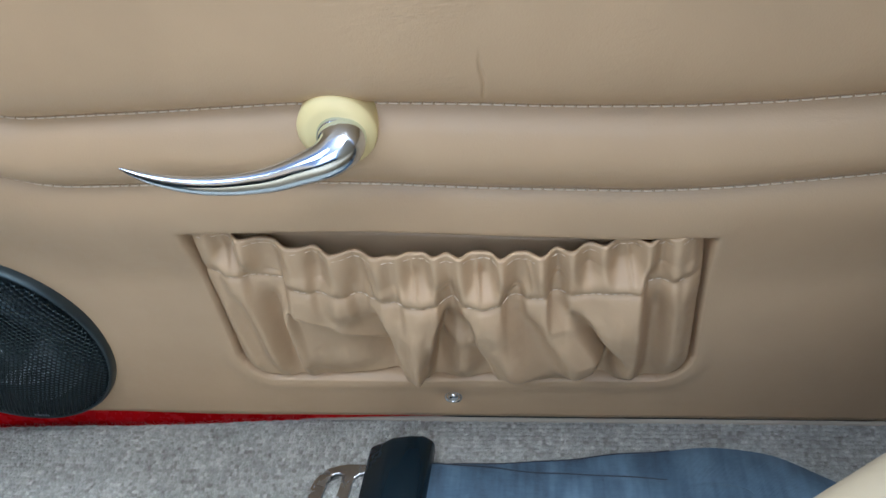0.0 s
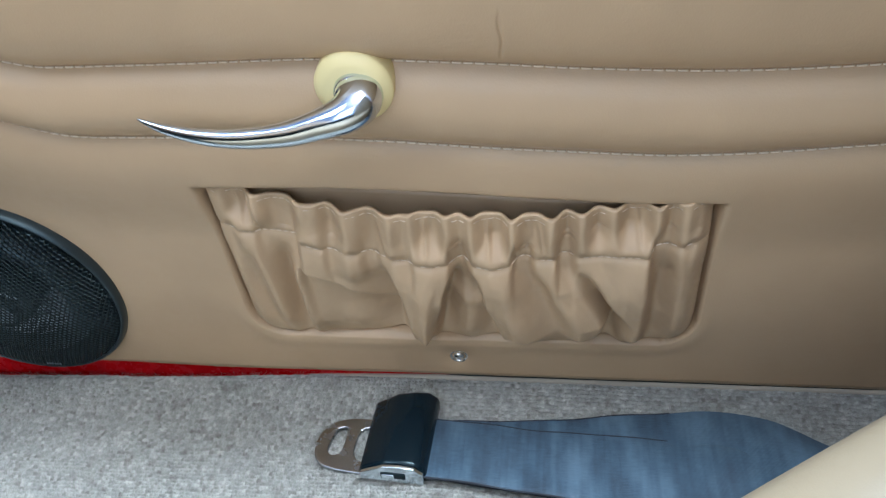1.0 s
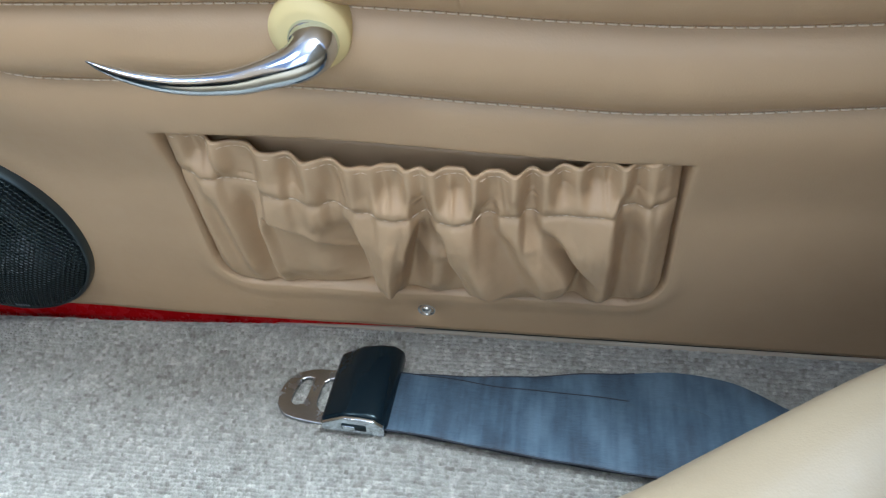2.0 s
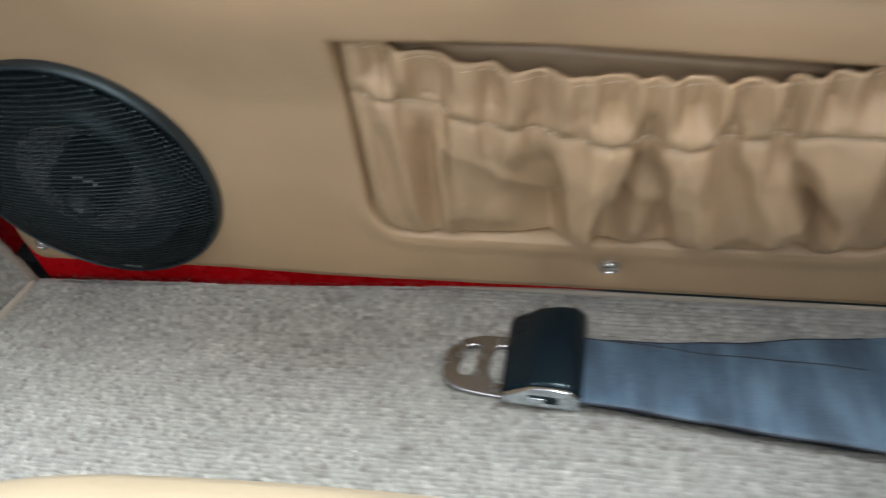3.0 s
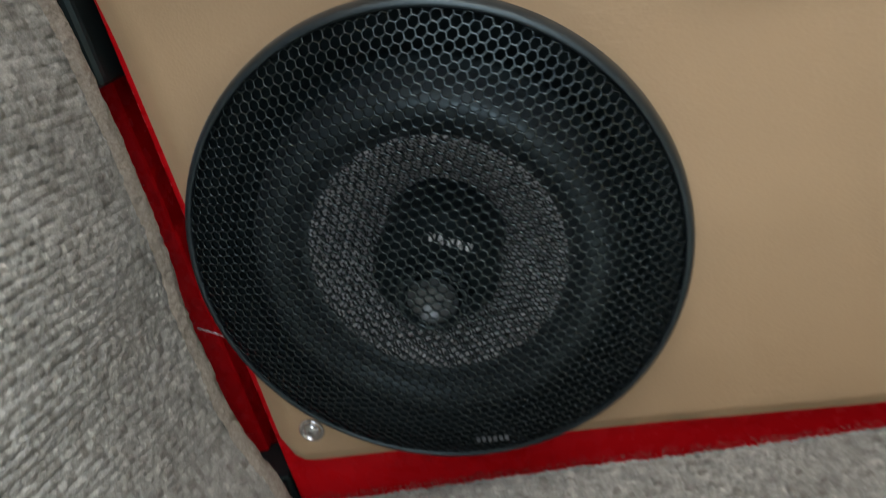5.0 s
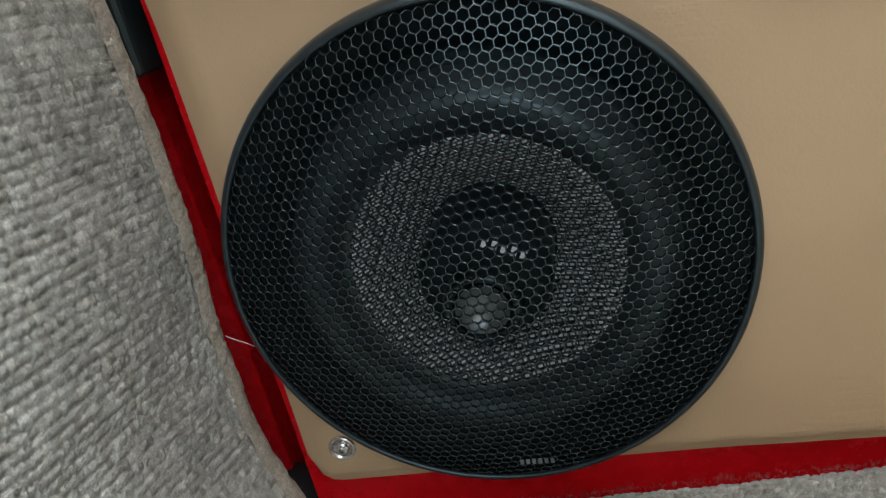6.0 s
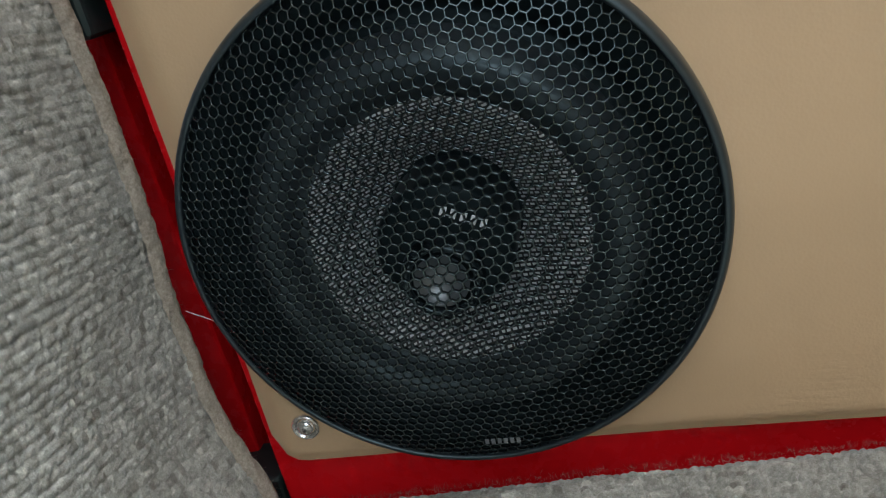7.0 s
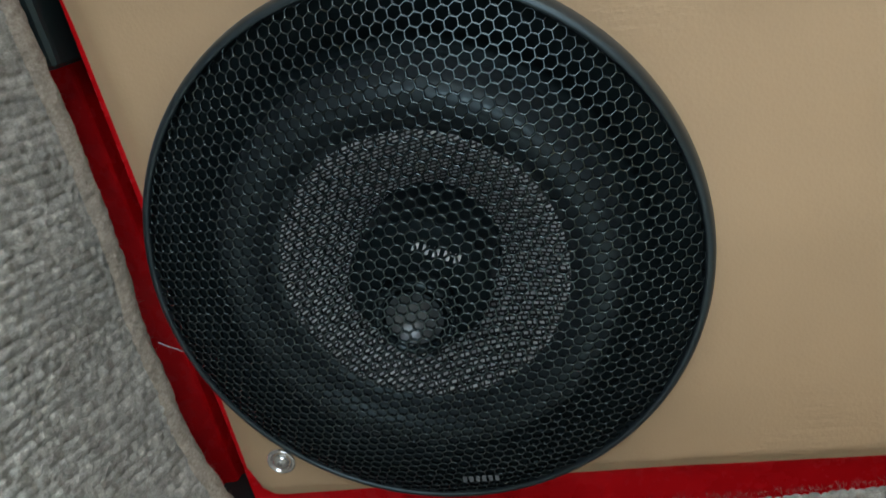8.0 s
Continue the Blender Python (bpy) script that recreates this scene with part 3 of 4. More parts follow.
# inside door handle on its yellowed escutcheon
def build_handle():
    spine = [(0.2910, -0.012, 0.2718), (0.2918, -0.0175, 0.2718), (0.2930, -0.0222, 0.2726), (0.2925, -0.0275, 0.2714), (0.2865, -0.0325, 0.2686), (0.2740, -0.0358, 0.2656),
             (0.2600, -0.0375, 0.2618), (0.2475, -0.0380, 0.2600), (0.2350, -0.0382, 0.2590), (0.2225, -0.0380, 0.2590), (0.2100, -0.0375, 0.2602), (0.1975, -0.0365, 0.2625), (0.1865, -0.0350, 0.2655), (0.1780, -0.0335, 0.2690)]
    spine = rounded_profile(spine, 2)
    n = len(spine)
    seg = np.cumsum(np.r_[0, np.linalg.norm(np.diff(spine, axis=0), axis=1)])
    seg = seg / seg[-1]
    at = (0, 0.06, 0.13, 0.20, 0.30, 0.50, 0.72, 0.88, 0.96, 1)
    wide = np.interp(seg, at, (0.0118, 0.0114, 0.0104, 0.0090, 0.0076, 0.0060, 0.0047, 0.0031, 0.0017, 0.0004))
    thick = np.interp(seg, at, (0.0128, 0.0122, 0.0110, 0.0090, 0.0066, 0.0044, 0.0035, 0.0024, 0.0014, 0.0004))
    rings = []
    m = 28
    for k in range(n):
        d = Vector(spine[min(k + 1, n - 1)] - spine[max(k - 1, 0)]).normalized()
        a = Vector((0, 0, 1)) - d * d.z
        if a.length < 0.2:
            a = Vector((0, -1, 0)) - d * -d.y
        a.normalize()
        b = d.cross(a).normalized()
        row = []
        for i in range(m):
            t = 2 * math.pi * i / m
            c, s = math.cos(t), math.sin(t)
            c = math.copysign(abs(c) ** 0.85, c)
            row.append(Vector(spine[k]) + a * c * wide[k] + b * s * thick[k])
        rings.append([tuple(v) for v in row])
    p = np.array(rings)
    p = np.concatenate([p, p[:, :1]], 1)
    handle = sheet("door_handle", p, CHROME, door, "curved chrome lever tapering to a point")
    revolve("escutcheon", rounded_profile([(0.0, -0.0188), (0.0130, -0.0192), (0.0165, -0.0184), (0.0202, -0.0156), (0.0206, -0.0135), (0.0205, 0.0)], 3), (0.2887, 0.0, 0.2732), ROSE, handle, "yellowed cream plastic escutcheon", 72)
    revolve("hub", rounded_profile([(0.0, -0.0222), (0.0060, -0.0221), (0.0098, -0.0224), (0.0112, -0.0216), (0.0118, -0.0195), (0.0122, -0.0150)], 3), (0.2908, 0.0, 0.2722), CHROME, handle, "", 48)


build_handle()


def screw(name, x, z, y, r, recess, mat, label):
    """Raised-head fastener in a cup washer."""
    body = revolve(name, rounded_profile([(0.0, -0.45 * r), (0.28 * r, -0.44 * r), (0.50 * r, -0.32 * r), (0.56 * r, -0.10 * r), (0.54 * r, 0.1 * r)], 3), (x, y, z), mat, door, label, 40)
    revolve("cup_washer", rounded_profile([(0.52 * r, 0.0), (0.62 * r, -0.12 * r), (0.80 * r, -0.30 * r), (0.95 * r, -0.18 * r), (1.0 * r, 0.12 * r)], 3), (x, y, z), mat, body, "", 40)
    if recess:
        revolve("driver_recess", [(0.0, -0.455 * r), (0.16 * r, -0.458 * r), (0.17 * r, -0.43 * r)], (x, y, z), STEEL, body, "", 24)


screw("trim_screw", -0.0666, 0.0318, -float(low_panel(np.float64(-0.0666), np.float64(0.0318))) + 0.0004, 0.0056, True, ZINC, "zinc-plated screw in a cup washer")
screw("trim_stud", 0.3215, 0.0355, -float(low_panel(np.float64(0.3215), np.float64(0.0355))) + 0.0004, 0.0072, False, POLISHED, "domed chrome stud in a cup washer")


# ---------------------------------------------------------------- loudspeaker
CX, CZ = -0.0005, 0.0993
speaker = tagged(new("loudspeaker"), "round black car loudspeaker behind a honeycomb metal grille", "loudspeaker")
speaker.location = (CX, 0, CZ)


def dome(r):
    """How far the grille stands towards the cabin at a radius."""
    return 0.0058 + 0.0172 * (1 - (np.minimum(r, 0.0830) / 0.0830) ** 2) ** 0.75


def build_grille():
    """Honeycomb of rounded bars on the domed face."""
    pitch, hole = 0.0034, 0.815
    verts, faces, shared = [], [], {}
    rows = int(0.083 / (pitch * 0.866)) + 1
    corner = [(math.cos(math.pi / 6 + k * math.pi / 3), math.sin(math.pi / 6 + k * math.pi / 3)) for k in range(6)]
    tilt = radians(2)
    ct, st = math.cos(tilt), math.sin(tilt)
    for j in range(-rows, rows + 1):
        for i in range(-26, 27):
            gx, gz = (i + 0.5 * (j % 2)) * pitch, j * pitch * 0.866
            gx, gz = gx * ct - gz * st, gx * st + gz * ct
            if math.hypot(gx, gz) > 0.0818:
                continue
            rings = []
            for scale, deep in ((1.0, 0.0), (0.935, 0.00001), (0.895, 0.00006), (0.865, 0.0002), (0.835, 0.0005), (hole, 0.0012)):
                ring = []
                for a, b in corner:
                    q = pitch / math.sqrt(3) * scale
                    vx, vz = gx + (a * ct - b * st) * q, gz + (a * st + b * ct) * q
                    key = (round(vx, 5), round(vz, 5), deep)
                    if key not in shared:
                        shared[key] = len(verts)
                        verts.append((vx, -float(dome(math.hypot(vx, vz))) + deep, vz))
                    ring.append(shared[key])
                rings.append(ring)
            for r0, r1 in zip(rings[:-1], rings[1:]):
                for k in range(6):
                    n = (k + 1) % 6
                    faces.append((r0[k], r0[n], r1[n], r1[k]))
    return raw("grille", verts, faces, GRILLE, speaker, "black honeycomb steel mesh")


grille = build_grille()
revolve("trim_ring", rounded_profile([(0.0853, 0.004), (0.0855, -0.001), (0.0852, -0.0044), (0.0843, -0.0068), (0.0830, -0.0076), (0.0822, -0.0073), (0.0818, -0.0062), (0.0816, -0.003)], 3), (0.0002, 0, 0), SATIN, speaker, "satin black plastic trim ring", 160)
revolve("basket", [(0.0832, -0.002), (0.0700, -0.0005), (0.0690, 0.0030), (0.0640, 0.0032), (0.0635, 0.001), (0.0600, 0.004), (0.0, 0.0165)], (0, 0, 0), DARK, speaker, "", 96)
revolve("surround", rounded_profile([(0.0625, 0.002), (0.0615, -0.0060), (0.0580, -0.0122), (0.0530, -0.0138), (0.0478, -0.0105), (0.0448, -0.0055), (0.0425, -0.0050)], 3), (0.0005, 0, 0), SURROUND, speaker, "black rubber cone surround", 128)
revolve("cone", [(0.0434, -0.0062), (0.0424, -0.0066), (0.0390, -0.0036), (0.0330, 0.0018), (0.0260, 0.0080), (0.0200, 0.0135), (0.0, 0.0150)], (0.0020, 0, 0), WEAVE, speaker, "woven grey glass-fibre cone", 128)
tweeter = revolve("tweeter", rounded_profile([(0.0212, 0.018), (0.0214, -0.0090), (0.0208, -0.0125), (0.0180, -0.0140), (0.0120, -0.0145), (0.0, -0.0145)], 2), (0.002, 0, -0.001), DARK, speaker, "matt black tweeter housing", 72)
revolve("tweeter_rim", rounded_profile([(0.0128, -0.0140), (0.0124, -0.0185), (0.0112, -0.0200), (0.0100, -0.0198), (0.0094, -0.0188)], 2), (0.0003, 0, -0.0080), BLACK, tweeter, "", 48)
bowl = [(0.0110 * math.sin(radians(q)), -0.0149 - 0.0115 * (1 - math.cos(radians(q)))) for q in range(0, 51, 5)]
revolve("tweeter_dome", bowl, (0.0003, 0, -0.0080), DOME, tweeter, "glossy black inverted dome", 48)


def logo_bars(name, parent, x, z, turn_by, size, n, y, mat):
    """A maker's mark drawn as plain bars."""
    for k in range(n):
        bm = bmesh.new()
        w = 0.62 * size
        box(bm, (-w / 2, -0.00012, -size / 2), (w / 2, 0.00012, size / 2), pose(x, y, z, 0, turn_by, 0) @ pose((k - (n - 1) / 2) * size * 1.05, 0, 0))
        part(name, bm, mat, parent, "", False)


logo_bars("printed_bar", tweeter, 0.0100, 0.0095, 27, 0.0029, 5, -0.0152, PRINT)
logo_bars("printed_bar", grille, 0.006, -0.0725, 2, 0.0020, 6, -float(dome(0.0725)) - 0.0004, GREY_PRINT)


# ---------------------------------------------------------------- carpets, sill and hinge pillar
def floor_height(x, y):
    return 0.0085 * smooth(0.08, 0.34, x) + 0.10 * np.maximum(0, -y - 0.01)


def pile(u, v, seed, pitch=0.0034, long=0.0030, tall=0.0013, vary=0.6, part_rows=1.0):
    """Loop pile: rows across v of single yarn loops along u. Gives the height and a random tone for each loop."""
    table = np.random.RandomState(seed).rand(4, 512, 512)
    row = v / pitch + 0.35 * lattice(seed, u * 40, v * 40) + 0.12 * lattice(seed + 5, u * 260, v * 40)
    k = np.floor(row).astype(int)
    cell = u / long + 0.55 * lattice(seed + 3, u * 320, k) + 9.7 * table[3, k % 512, 7]
    c = np.floor(cell).astype(int)
    chance = table[:, c % 512, k % 512]
    a, b = 2 * (cell - c) - 1, 2 * (row - k) - 1 - 0.5 * (chance[2] - 0.5)
    across = np.sqrt(np.maximum(0, 1 - np.minimum(1, np.abs(b)) ** 2.2))
    along_row = np.sqrt(np.maximum(0, 1 - 0.985 * np.abs(a) ** 2.2))
    height = tall * (part_rows * across + (1 - part_rows)) * along_row * (1 - vary + vary * chance[0])
    return height + 0.0010 * lattice(seed + 2, u / 0.014, v / 0.014), chance[1]


def carpet_sheet(name, p, tone, parent, label, flip=False):
    """A carpet surface whose loops each keep their own yarn tone."""
    ob = sheet(name, p, CARPET, parent, label, flip)
    yarn = ob.data.attributes.new("yarn", "FLOAT", "POINT")
    yarn.data.foreach_set("value", tone.reshape(-1).astype(np.float32))
    return ob


floor = tagged(new("floor"), "grey-beige loop-pile carpet over the sill and floor", "carpet", kind="structure")


def build_floor():
    xs = np.concatenate([along(-0.30, -0.105, 0.0015), along(-0.105, 0.30, 0.00065), along(0.30, 0.70, 0.0014)])
    ys = along(-0.27, 0.0040, 0.00062)
    x, y = np.meshgrid(xs, ys, indexing="ij")
    loops, tone = pile(x, y, 21, 0.0030, 0.0028, 0.0036, 0.50, 1.0)
    z = floor_height(x, y) - 0.0014 + loops * (1 - 0.6 * smooth(-0.006, 0.002, y))
    front = 0.0006 * lattice(31, x * 300, 0 * x) + 0.0008 * lattice(32, x * 30, 0 * x)
    over = smooth(-0.004, 0.002, y)
    z = z + 0.0058 * smooth(-0.10, 0.08, x) * (1 - smooth(0.14, 0.34, x)) * smooth(-0.06, -0.005, y)
    z = z - 0.0022 * over ** 2 - 0.0035 * smooth(0.08, 0.34, x) * smooth(-0.025, 0.0, y)
    y = y + front * smooth(-0.01, 0.003, y) - 0.003 + (0.006 * smooth(0.10, 0.32, x) - 0.0055 * (1 - smooth(0.03, 0.26, x))) * smooth(-0.03, 0.0, y)
    carpet_sheet("floor_carpet", np.stack([x, y, z], -1), tone, floor, "looped grey-beige wool carpet")


build_floor()
bm = bmesh.new()
box(bm, (-0.6, -1.35, -0.06), (1.65, 0.0, -0.009))
part("floor_pan", bm, RUBBER, floor, "", False)

# bound edge of the sill carpet under the door
bm = bmesh.new()
tube(bm, [(x, 0.0040, 0.0050 * float(smooth(0.08, 0.34, x)) + 0.0006) for x in along(0.20, 1.2, 0.01)], 0.0027, 10, np.minimum(1, np.arange(len(along(0.20, 1.2, 0.01))) / 10 + 0.05))
part("binding", bm, BINDING, floor, "tan bound carpet edge")


def kick_edge(z):
    """x of the kick carpet's edge beside the door."""
    return -0.0985 + 0.004 * smooth(0.08, 0.14, z) - 0.002 * smooth(0.17, 0.22, z) + 0.0115 * (1 - smooth(-0.004, 0.055, z))


kick = tagged(new("wall_kick"), "carpeted kick panel ahead of the door hinges", "carpet", kind="structure")


def build_kick():
    """Carpet up the side of the footwell, turning away towards the front."""
    s = np.concatenate([along(0.0, 0.13, 0.0006), along(0.13, 0.33, 0.0012)])
    step = np.gradient(s)[:, None]
    zs = np.concatenate([along(-0.004, 0.26, 0.0006), along(0.26, 0.47, 0.0015)])
    s, z = np.meshgrid(s, zs, indexing="ij")
    bend = np.clip(s - 0.085, 0, 0.07) / 0.07
    ang = radians(8) + bend ** 2 * (2 - bend) * radians(62)
    px = -0.0955 - np.cumsum(np.sin(ang) * step, axis=0)
    py = -0.006 - np.cumsum(np.cos(ang) * step, axis=0)
    h, tone = pile(s, z - 0.10 * s, 41, 0.0035, 0.0024, 0.0011, 0.55, 0.95)
    lip = 0.0022 * (1 - smooth(0.0, 0.006, s)) ** 2
    foot = 0.0115 * (1 - smooth(-0.004, 0.055, z)) * (1 - 0.1 * smooth(0.0, 0.05, s))
    bow = 0.004 * smooth(0.08, 0.14, z) - 0.002 * smooth(0.17, 0.22, z)
    n = h - lip + foot + bow
    px, py = px + np.cos(ang) * n, py - np.sin(ang) * n
    py = py + 0.002 * (lattice(45, z * 300, 0 * z) - 0.5) * (1 - smooth(0.0, 0.012, s))
    carpet_sheet("kick_carpet", np.stack([px, py, z], -1), tone, kick, "ribbed grey-beige loop carpet", flip=True)
    e, z = np.meshgrid(np.linspace(-0.0015, 0.0058, 14), along(-0.003, 0.47, 0.0008), indexing="ij")
    n = 0.0033 * np.sqrt(np.maximum(0, 1 - ((e - 0.0022) / 0.0040) ** 2)) - 0.0008 + 0.0010 * lattice(47, e * 700, z * 500)
    n = n + 0.004 * smooth(0.08, 0.14, z) - 0.002 * smooth(0.17, 0.22, z) + 0.0115 * (1 - smooth(-0.004, 0.055, z))
    edge = np.stack([-0.0955 - 0.139 * e + 0.99 * n, -0.006 - 0.99 * e - 0.139 * n + 0.0010 * (lattice(48, z * 160, 0 * z) - 0.5), z], -1)
    sheet("binding", edge, FELT, kick, "soft felted carpet edge", flip=True)
    bm = bmesh.new()
    pts = []
    for k in range(0, len(px), 10):
        pts.append((px[k, 6] + 0.001, py[k, 6], float(floor_height(px[k, 6], py[k, 6])) + 0.0012))
    tube(bm, pts, 0.0026, 10)
    part("welt", bm, BINDING, kick, "tan welt along the foot of the carpet")


build_kick()


def fuzz(name, places, out, parent, n, length, seed):
    """Stray wool hairs along a carpet edge."""
    rnd = np.random.RandomState(seed)
    bm = bmesh.new()
    for _ in range(n):
        k = rnd.randint(len(places))
        p = np.array(places[k]) + rnd.uniform(-0.0010, 0.0010, 3)
        d = np.array(out) + rnd.uniform(-0.8, 0.8, 3)
        d = d / np.linalg.norm(d) * length * rnd.uniform(0.3, 1.0)
        bend = rnd.uniform(-0.4, 0.4, 3) * length
        tube(bm, [p, p + d * 0.5 + bend * 0.25, p + d + bend], 0.00005, 3, (1.0, 0.8, 0.3))
    ob = part(name, bm, FELT, parent, "stray wool fibres")
    return tagged(ob, kind="stuff")


fuzz("fibres", [(float(kick_edge(z)) + 0.0012, -0.0036, z) for z in along(0.0, 0.26, 0.0015)], (0.7, 0.3, 0.1), kick, 1300, 0.0021, 61)
fuzz("fibres", [(x, 0.001 + 0.006 * float(smooth(0.10, 0.32, x)) - 0.0055 * (1 - float(smooth(0.03, 0.26, x))), float(floor_height(x, 0.0)) - 0.0008 - 0.0035 * float(smooth(0.08, 0.34, x)) + 0.0058 * float(smooth(-0.10, 0.08, x) * (1 - smooth(0.14, 0.34, x)))) for x in along(-0.085, 0.30, 0.002)], (0, 0.6, 0.5), floor, 1100, 0.0019, 62)
pillar = tagged(new("hinge_pillar"), "red painted door pillar in shade beside the hinge gap", "car body", kind="structure")
bm = bmesh.new()
box(bm, (-0.16, 0.044, -0.05), (-0.0965, 0.08, 0.46))
box(bm, (-0.16, 0.024, -0.05), (-0.1035, 0.046, 0.46), None, 0.002)
part("pillar_panel", bm, RED, pillar, "", False)
# black backing that stands in for the deep shade of the hinge gap
bm = bmesh.new()
box(bm, (-0.0964, 0.046, -0.05), (-0.078, 0.079, 0.46))
part("gap_strip", bm, RUBBER, pillar, "black backing standing in for shade deep in the door gap", False)
bm = bmesh.new()
box(bm, (-0.60, 0.004, -0.08), (1.65, 0.08, -0.016), None, 0.002)
part("sill", bm, RED, pillar, "red painted sill", False)
bm = bmesh.new()
box(bm, (-0.1035, 0.000, 0.1760), (-0.0915, 0.022, 0.46), None, 0.003)
tagged(part("door_seal", bm, RUBBER, None, "", False), "black rubber door seal on the hinge pillar", "seal")
bm = bmesh.new()
box(bm, (-0.1100, 0.005, -0.030), (-0.0880, 0.030, 0.004), None, 0.002)
tagged(part("sill_seal", bm, RUBBER, None, "", False), "black rubber seal in the gap at the sill", "seal")


# ---------------------------------------------------------------- seat belt lying on the sill
belt = tagged(new("seat_belt"), "navy seat belt with a black buckle lying on the carpet", "seat belt")


def build_belt():
    def strip(name, x0, x1, y_far, y_near, height, label, nu=160, nv=26):
        u, v = np.meshgrid(np.linspace(0, 1, nu), np.linspace(0, 1, nv), indexing="ij")
        x = x0 + u * (x1 - x0)
        y = y_far(x) * (1 - v) + y_near(x) * v
        z = floor_height(x, y) + height(x, v)
        edge = 0.0007 * np.minimum(1, np.minimum(v, 1 - v) / 0.05)
        z = z + edge + 0.0008 * (lattice(51, x * 40, v * 3) - 0.5)
        top = np.stack([x, y, z], -1)
        low = np.stack([x, y, z - edge - 0.0010], -1)[:, ::-1]
        strap = sheet(name, np.concatenate([top, low, top[:, :1]], 1), WEB, belt, label)
        for side, thick in ((0, 0.0005), (-1, 0.0008)):
            bm = bmesh.new()
            tube(bm, [(a, b, c) for a, b, c in top[:, side] if side or a < 0.47], thick, 6)
            part("selvedge", bm, SELVEDGE, strap, "dark woven edge")

    far = knots((0.29, 0.31, 0.38, 0.44, 0.50, 0.52, 0.545, 0.575, 0.64), (-0.0425, -0.0420, -0.0385, -0.0305, -0.0265, -0.028, -0.0355, -0.050, -0.085))
    near = knots((0.29, 0.31, 0.366, 0.421, 0.48, 0.56, 0.64), (-0.0880, -0.0885, -0.0955, -0.1015, -0.1070, -0.112, -0.120))
    mid = knots((0.29, 0.33, 0.38, 0.475, 0.536, 0.58), (-0.0425, -0.0440, -0.0495, -0.0520, -0.0600, -0.075))
    strip("webbing", 0.294, 0.64, far, near, lambda x, v: 0.0045 + 0.004 * np.exp(-((x - 0.50) / 0.05) ** 2) * (1 - v) - 0.006 * smooth(0.53, 0.60, x) + 0.0006 * np.sin(x * 120 + 2 * v) + 0.014 * v * smooth(0.48, 0.60, x), "navy woven webbing folded over itself")
    strip("webbing", 0.296, 0.58, mid, lambda x: near(x) - 0.0015, lambda x, v: 0.0082 + 0.003 * np.exp(-((x - 0.50) / 0.05) ** 2) * (1 - v) + 0.0006 * np.sin(x * 130 + 1.5 * v) - 0.0034 * smooth(0.42, 0.47, x) * (1 - v) ** 2 + 0.014 * v * smooth(0.48, 0.60, x), "upper fold of navy webbing with pale edge wear")


build_belt()
BUCKLE = pose(0.2860, -0.0630, 0.0265, -4, 3, -2)


def build_buckle():
    def prism(section, y0, y1, bevel, trim=0.0):
        bm = bmesh.new()
        ends = [[bm.verts.new((x, y, z)) for x, z in section] for y in (y0, y1)]
        n = len(section)
        for k in range(n):
            bm.faces.new((ends[0][k], ends[0][(k + 1) % n], ends[1][(k + 1) % n], ends[1][k]))
        bm.faces.new(ends[0])
        bm.faces.new(ends[1])
        for v in ends[1]:
            if v.co.z > 0.004 or v.co.x < -0.015:
                v.co.y -= trim * (1.0 if v.co.x < 0.0 else 0.35)
        bmesh.ops.bevel(bm, geom=bm.edges[:], offset=bevel, segments=4, affect="EDGES", profile=0.5)
        bmesh.ops.transform(bm, matrix=BUCKLE, verts=bm.verts[:])
        return bm

    section = [(-0.0228, -0.0105), (0.0228, -0.0105), (0.0228, 0.0015), (0.0165, 0.0080), (0.0060, 0.0092), (-0.0060, 0.0078), (-0.0228, -0.0030)]
    buckle = part("buckle", prism(section, -0.0268, 0.0370, 0.0036, 0.006), GLOSS, belt, "gloss black plastic buckle cover")
    part("end_plate", prism([(x * 0.93, z * 0.86 - 0.0006) for x, z in section], -0.0284, -0.0254, 0.0007), CHROME, buckle, "chromed end plate")
    bm = bmesh.new()
    box(bm, (-0.0070, -0.0292, -0.0045), (0.0095, -0.0281, 0.0005), None, 0.0004)
    bmesh.ops.transform(bm, matrix=BUCKLE, verts=bm.verts[:])
    part("slot", bm, DARK, buckle)
    bm = bmesh.new()
    box(bm, (-0.0062, -0.0298, -0.0038), (0.0020, -0.0290, -0.0002), None, 0.0003)
    bmesh.ops.transform(bm, matrix=BUCKLE, verts=bm.verts[:])
    part("release_catch", bm, CHROME, buckle, "bright metal catch in the slot")


build_buckle()


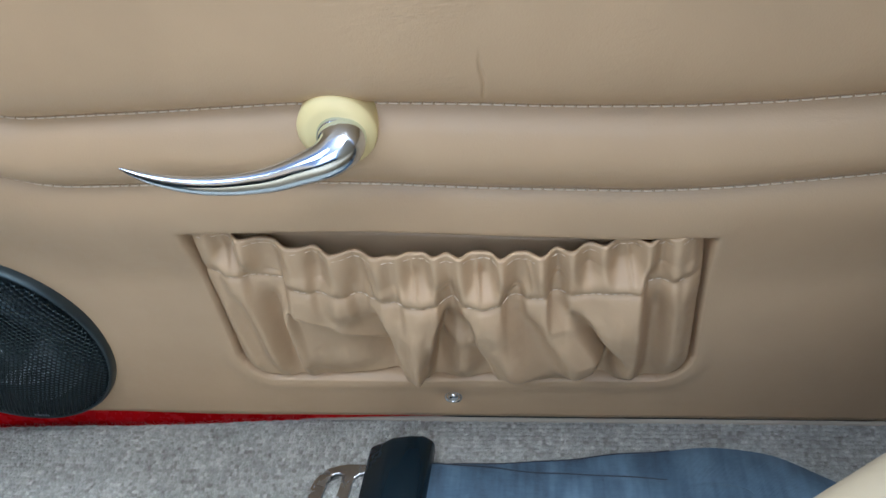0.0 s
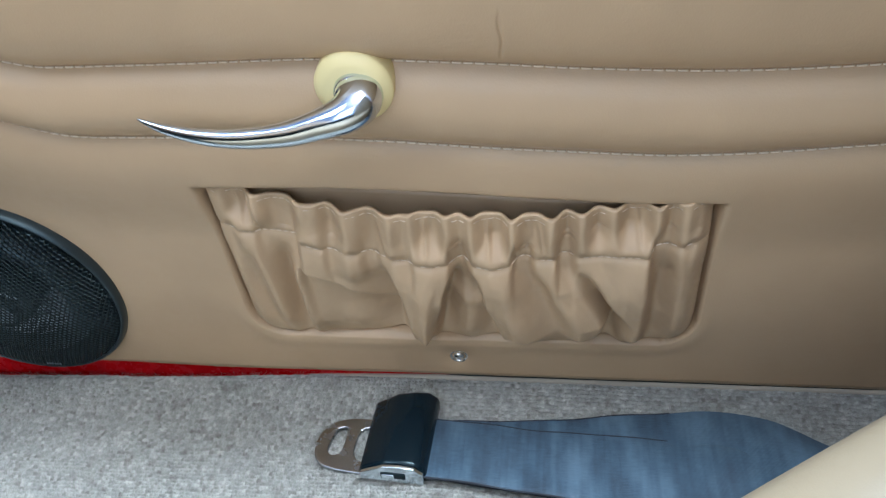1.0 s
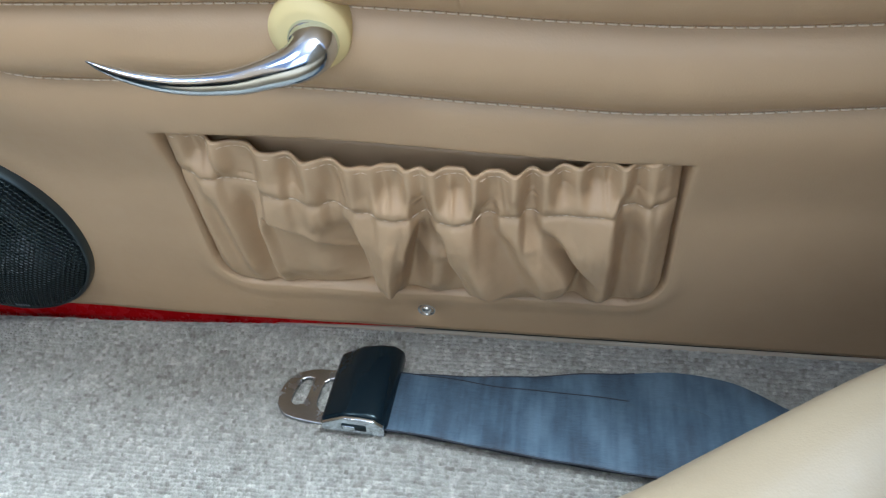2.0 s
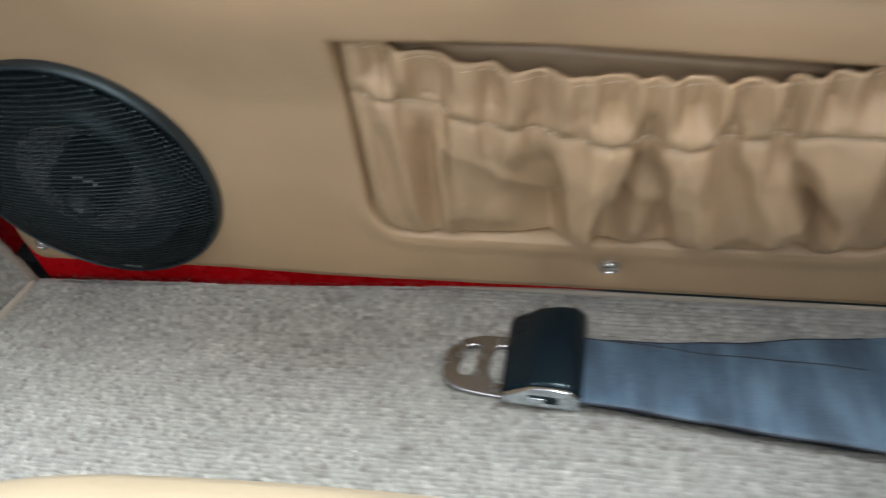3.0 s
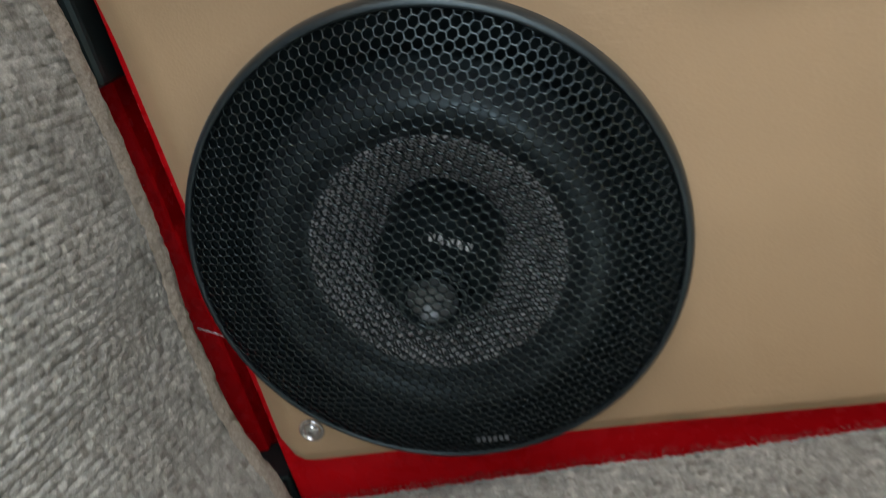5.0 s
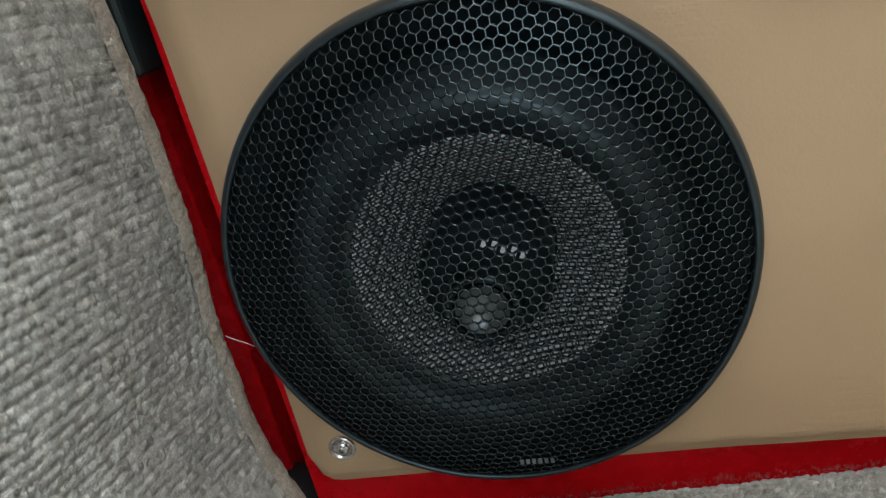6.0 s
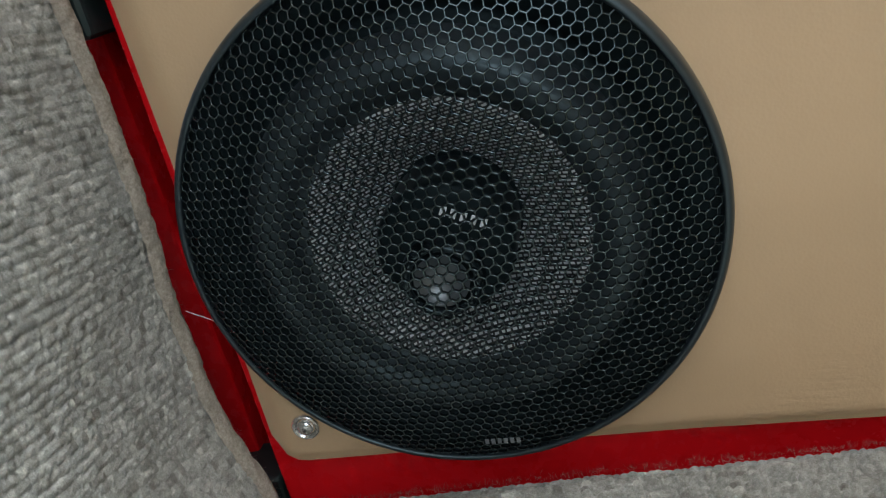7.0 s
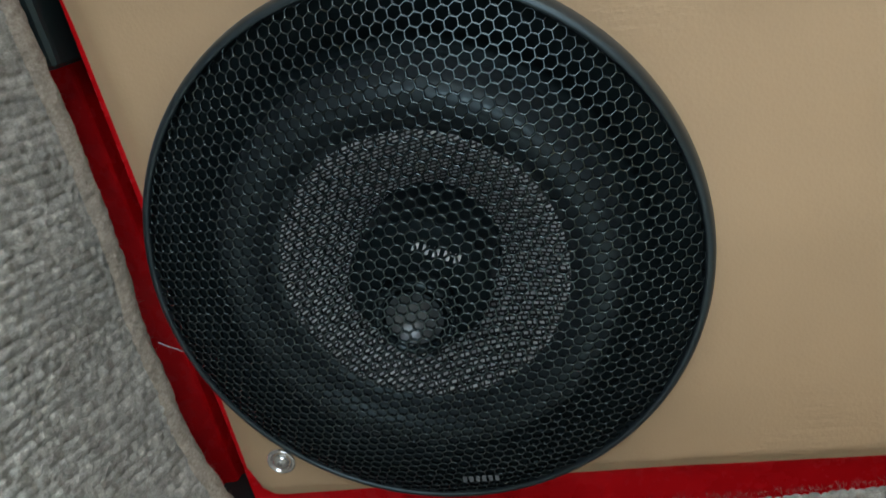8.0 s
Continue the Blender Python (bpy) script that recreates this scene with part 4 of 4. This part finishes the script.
def build_tongue():
    """Rounded latch plate with two windows."""
    outer = [(0.034, 0.0225), (0.012, 0.0225), (-0.004, 0.0205), (-0.0145, 0.0150), (-0.0205, 0.0060), (-0.0220, -0.0040), (-0.0200, -0.0140), (-0.0130, -0.0205), (-0.0020, -0.0225), (0.034, -0.0225)]
    holes = [[(-0.0105, 0.0105), (-0.0020, 0.0135), (-0.0020, -0.0085), (-0.0085, -0.0115), (-0.0125, -0.0080)], [(0.0060, 0.0150), (0.0300, 0.0150), (0.0300, -0.0130), (0.0060, -0.0130)]]
    def eased(loop, times):
        p = np.array(loop, float)
        for _ in range(times):
            q = np.roll(p, -1, axis=0)
            p = np.stack([0.8 * p + 0.2 * q, 0.2 * p + 0.8 * q], 1).reshape(-1, 2)
        return p.tolist()

    bm = bmesh.new()
    edges = []
    for loop in [eased(outer, 2)] + [eased(h, 2) for h in holes]:
        vs = [bm.verts.new((x, y, 0)) for x, y in loop]
        edges += [bm.edges.new((vs[k], vs[(k + 1) % len(vs)])) for k in range(len(vs))]
    bmesh.ops.triangle_fill(bm, edges=edges, use_beauty=True)
    top = bmesh.ops.extrude_face_region(bm, geom=bm.faces[:])["geom"]
    bmesh.ops.translate(bm, vec=(0, 0, 0.0030), verts=[g for g in top if isinstance(g, bmesh.types.BMVert)])
    sharp = [e for e in bm.edges if len(e.link_faces) == 2 and e.calc_face_angle(0) > 1.0 and min(v.co.z for v in e.verts) > 0.002]
    bmesh.ops.bevel(bm, geom=sharp, offset=0.0008, segments=2, affect="EDGES", profile=0.5)
    bmesh.ops.transform(bm, matrix=pose(0.2475, -0.0625, 0.0125, -4, 3, -4), verts=bm.verts[:])
    part("tongue", bm, STEEL, belt, "plated steel latch plate with two windows", False)


build_tongue()

# ---------------------------------------------------------------- seat
seat = tagged(new("car_seat"), "cream leather car seat with a flared side bolster", "car seat")


def build_seat():
    outline = [(0.03, -0.75), (0.03, -0.40), (0.045, -0.255), (0.095, -0.220), (0.20, -0.2122), (0.30, -0.2118), (0.375, -0.2094), (0.430, -0.1910), (0.50, -0.1460), (0.57, -0.1020), (0.66, -0.060), (0.80, -0.050), (0.80, -0.75)]
    ring = rounded_profile(outline + [outline[0]], 4)
    c = np.array([0.42, -0.45])
    rows = []
    for z, inset in ((0.01, 0.035), (0.06, 0.012), (0.10, 0.004), (0.128, 0.0005), (0.150, 0.0), (0.168, 0.006), (0.181, 0.017), (0.189, 0.033), (0.193, 0.055), (0.192, 0.10), (0.188, 0.18), (0.185, 0.36)):
        d = ring - c
        length = np.linalg.norm(d, axis=1, keepdims=True)
        q = c + d * np.maximum(0.0, (length - inset) / length)
        rows.append(np.c_[q, np.full(len(q), z)])
    p = np.stack(rows, 1)
    sheet("cushion", p, CREAM, seat, "smooth cream leather cushion with a rounded edge")
    # out-of-view backrest, made large to keep light off the door's right side
    bm = bmesh.new()
    box(bm, (0.62, -0.74, 0.10), (0.86, -0.050, 0.80), None, 0.06)
    part("backrest", bm, CREAM, seat, "unseen cream backrest, sized to shade the right of the door")


build_seat()

# ---------------------------------------------------------------- unseen stand-ins for the rest of the cabin, around and behind the camera
# the far wall is added dark so that the speaker mesh reflects black
block("wall_far", (-0.6, -1.40, -0.06), (1.65, -1.33, 0.42), DARK, None, "", 0.0)
block("wall_rear", (1.55, -1.33, -0.06), (1.65, 0.045, 0.50), TAN, None, "", 0.0)
block("wall_bulkhead", (-0.66, -1.40, -0.06), (-0.60, 0.08, 0.62), CARPET, None, "", 0.0)
for ob_name, what in (("wall_far", "unseen opposite wall, kept dark for the grille's reflections"), ("wall_rear", "tan trimmed bulkhead behind the seats"), ("wall_bulkhead", "carpeted front bulkhead")):
    tagged(bpy.data.objects[ob_name], what, "wall", kind="structure")
# out-of-view block in the dashboard's place, set to shade the footwell corner
dash = block("dashboard", (-0.60, -1.33, 0.42), (-0.060, -0.02, 0.60), TAN, None, "", 0.03)
tagged(dash, "unseen tan dashboard block added to shade the footwell", "dashboard", kind="structure")

bm = bmesh.new()
tube(bm, [(0.1822, -0.1266, 0.0145), (0.1836, -0.1262, 0.0152), (0.1850, -0.1268, 0.0148)], 0.0008, 6)
tagged(part("lint", bm, LINT), "white speck of lint on the carpet", "lint")

bm = bmesh.new()
tube(bm, [(-0.0990, 0.0050, 0.0812), (-0.0960, 0.0042, 0.0800), (-0.0925, 0.0040, 0.0784), (-0.0890, 0.0040, 0.0762)], 0.00018, 5)
tagged(part("hair", bm, LINT), "fine pale thread caught in the door gap", "thread")
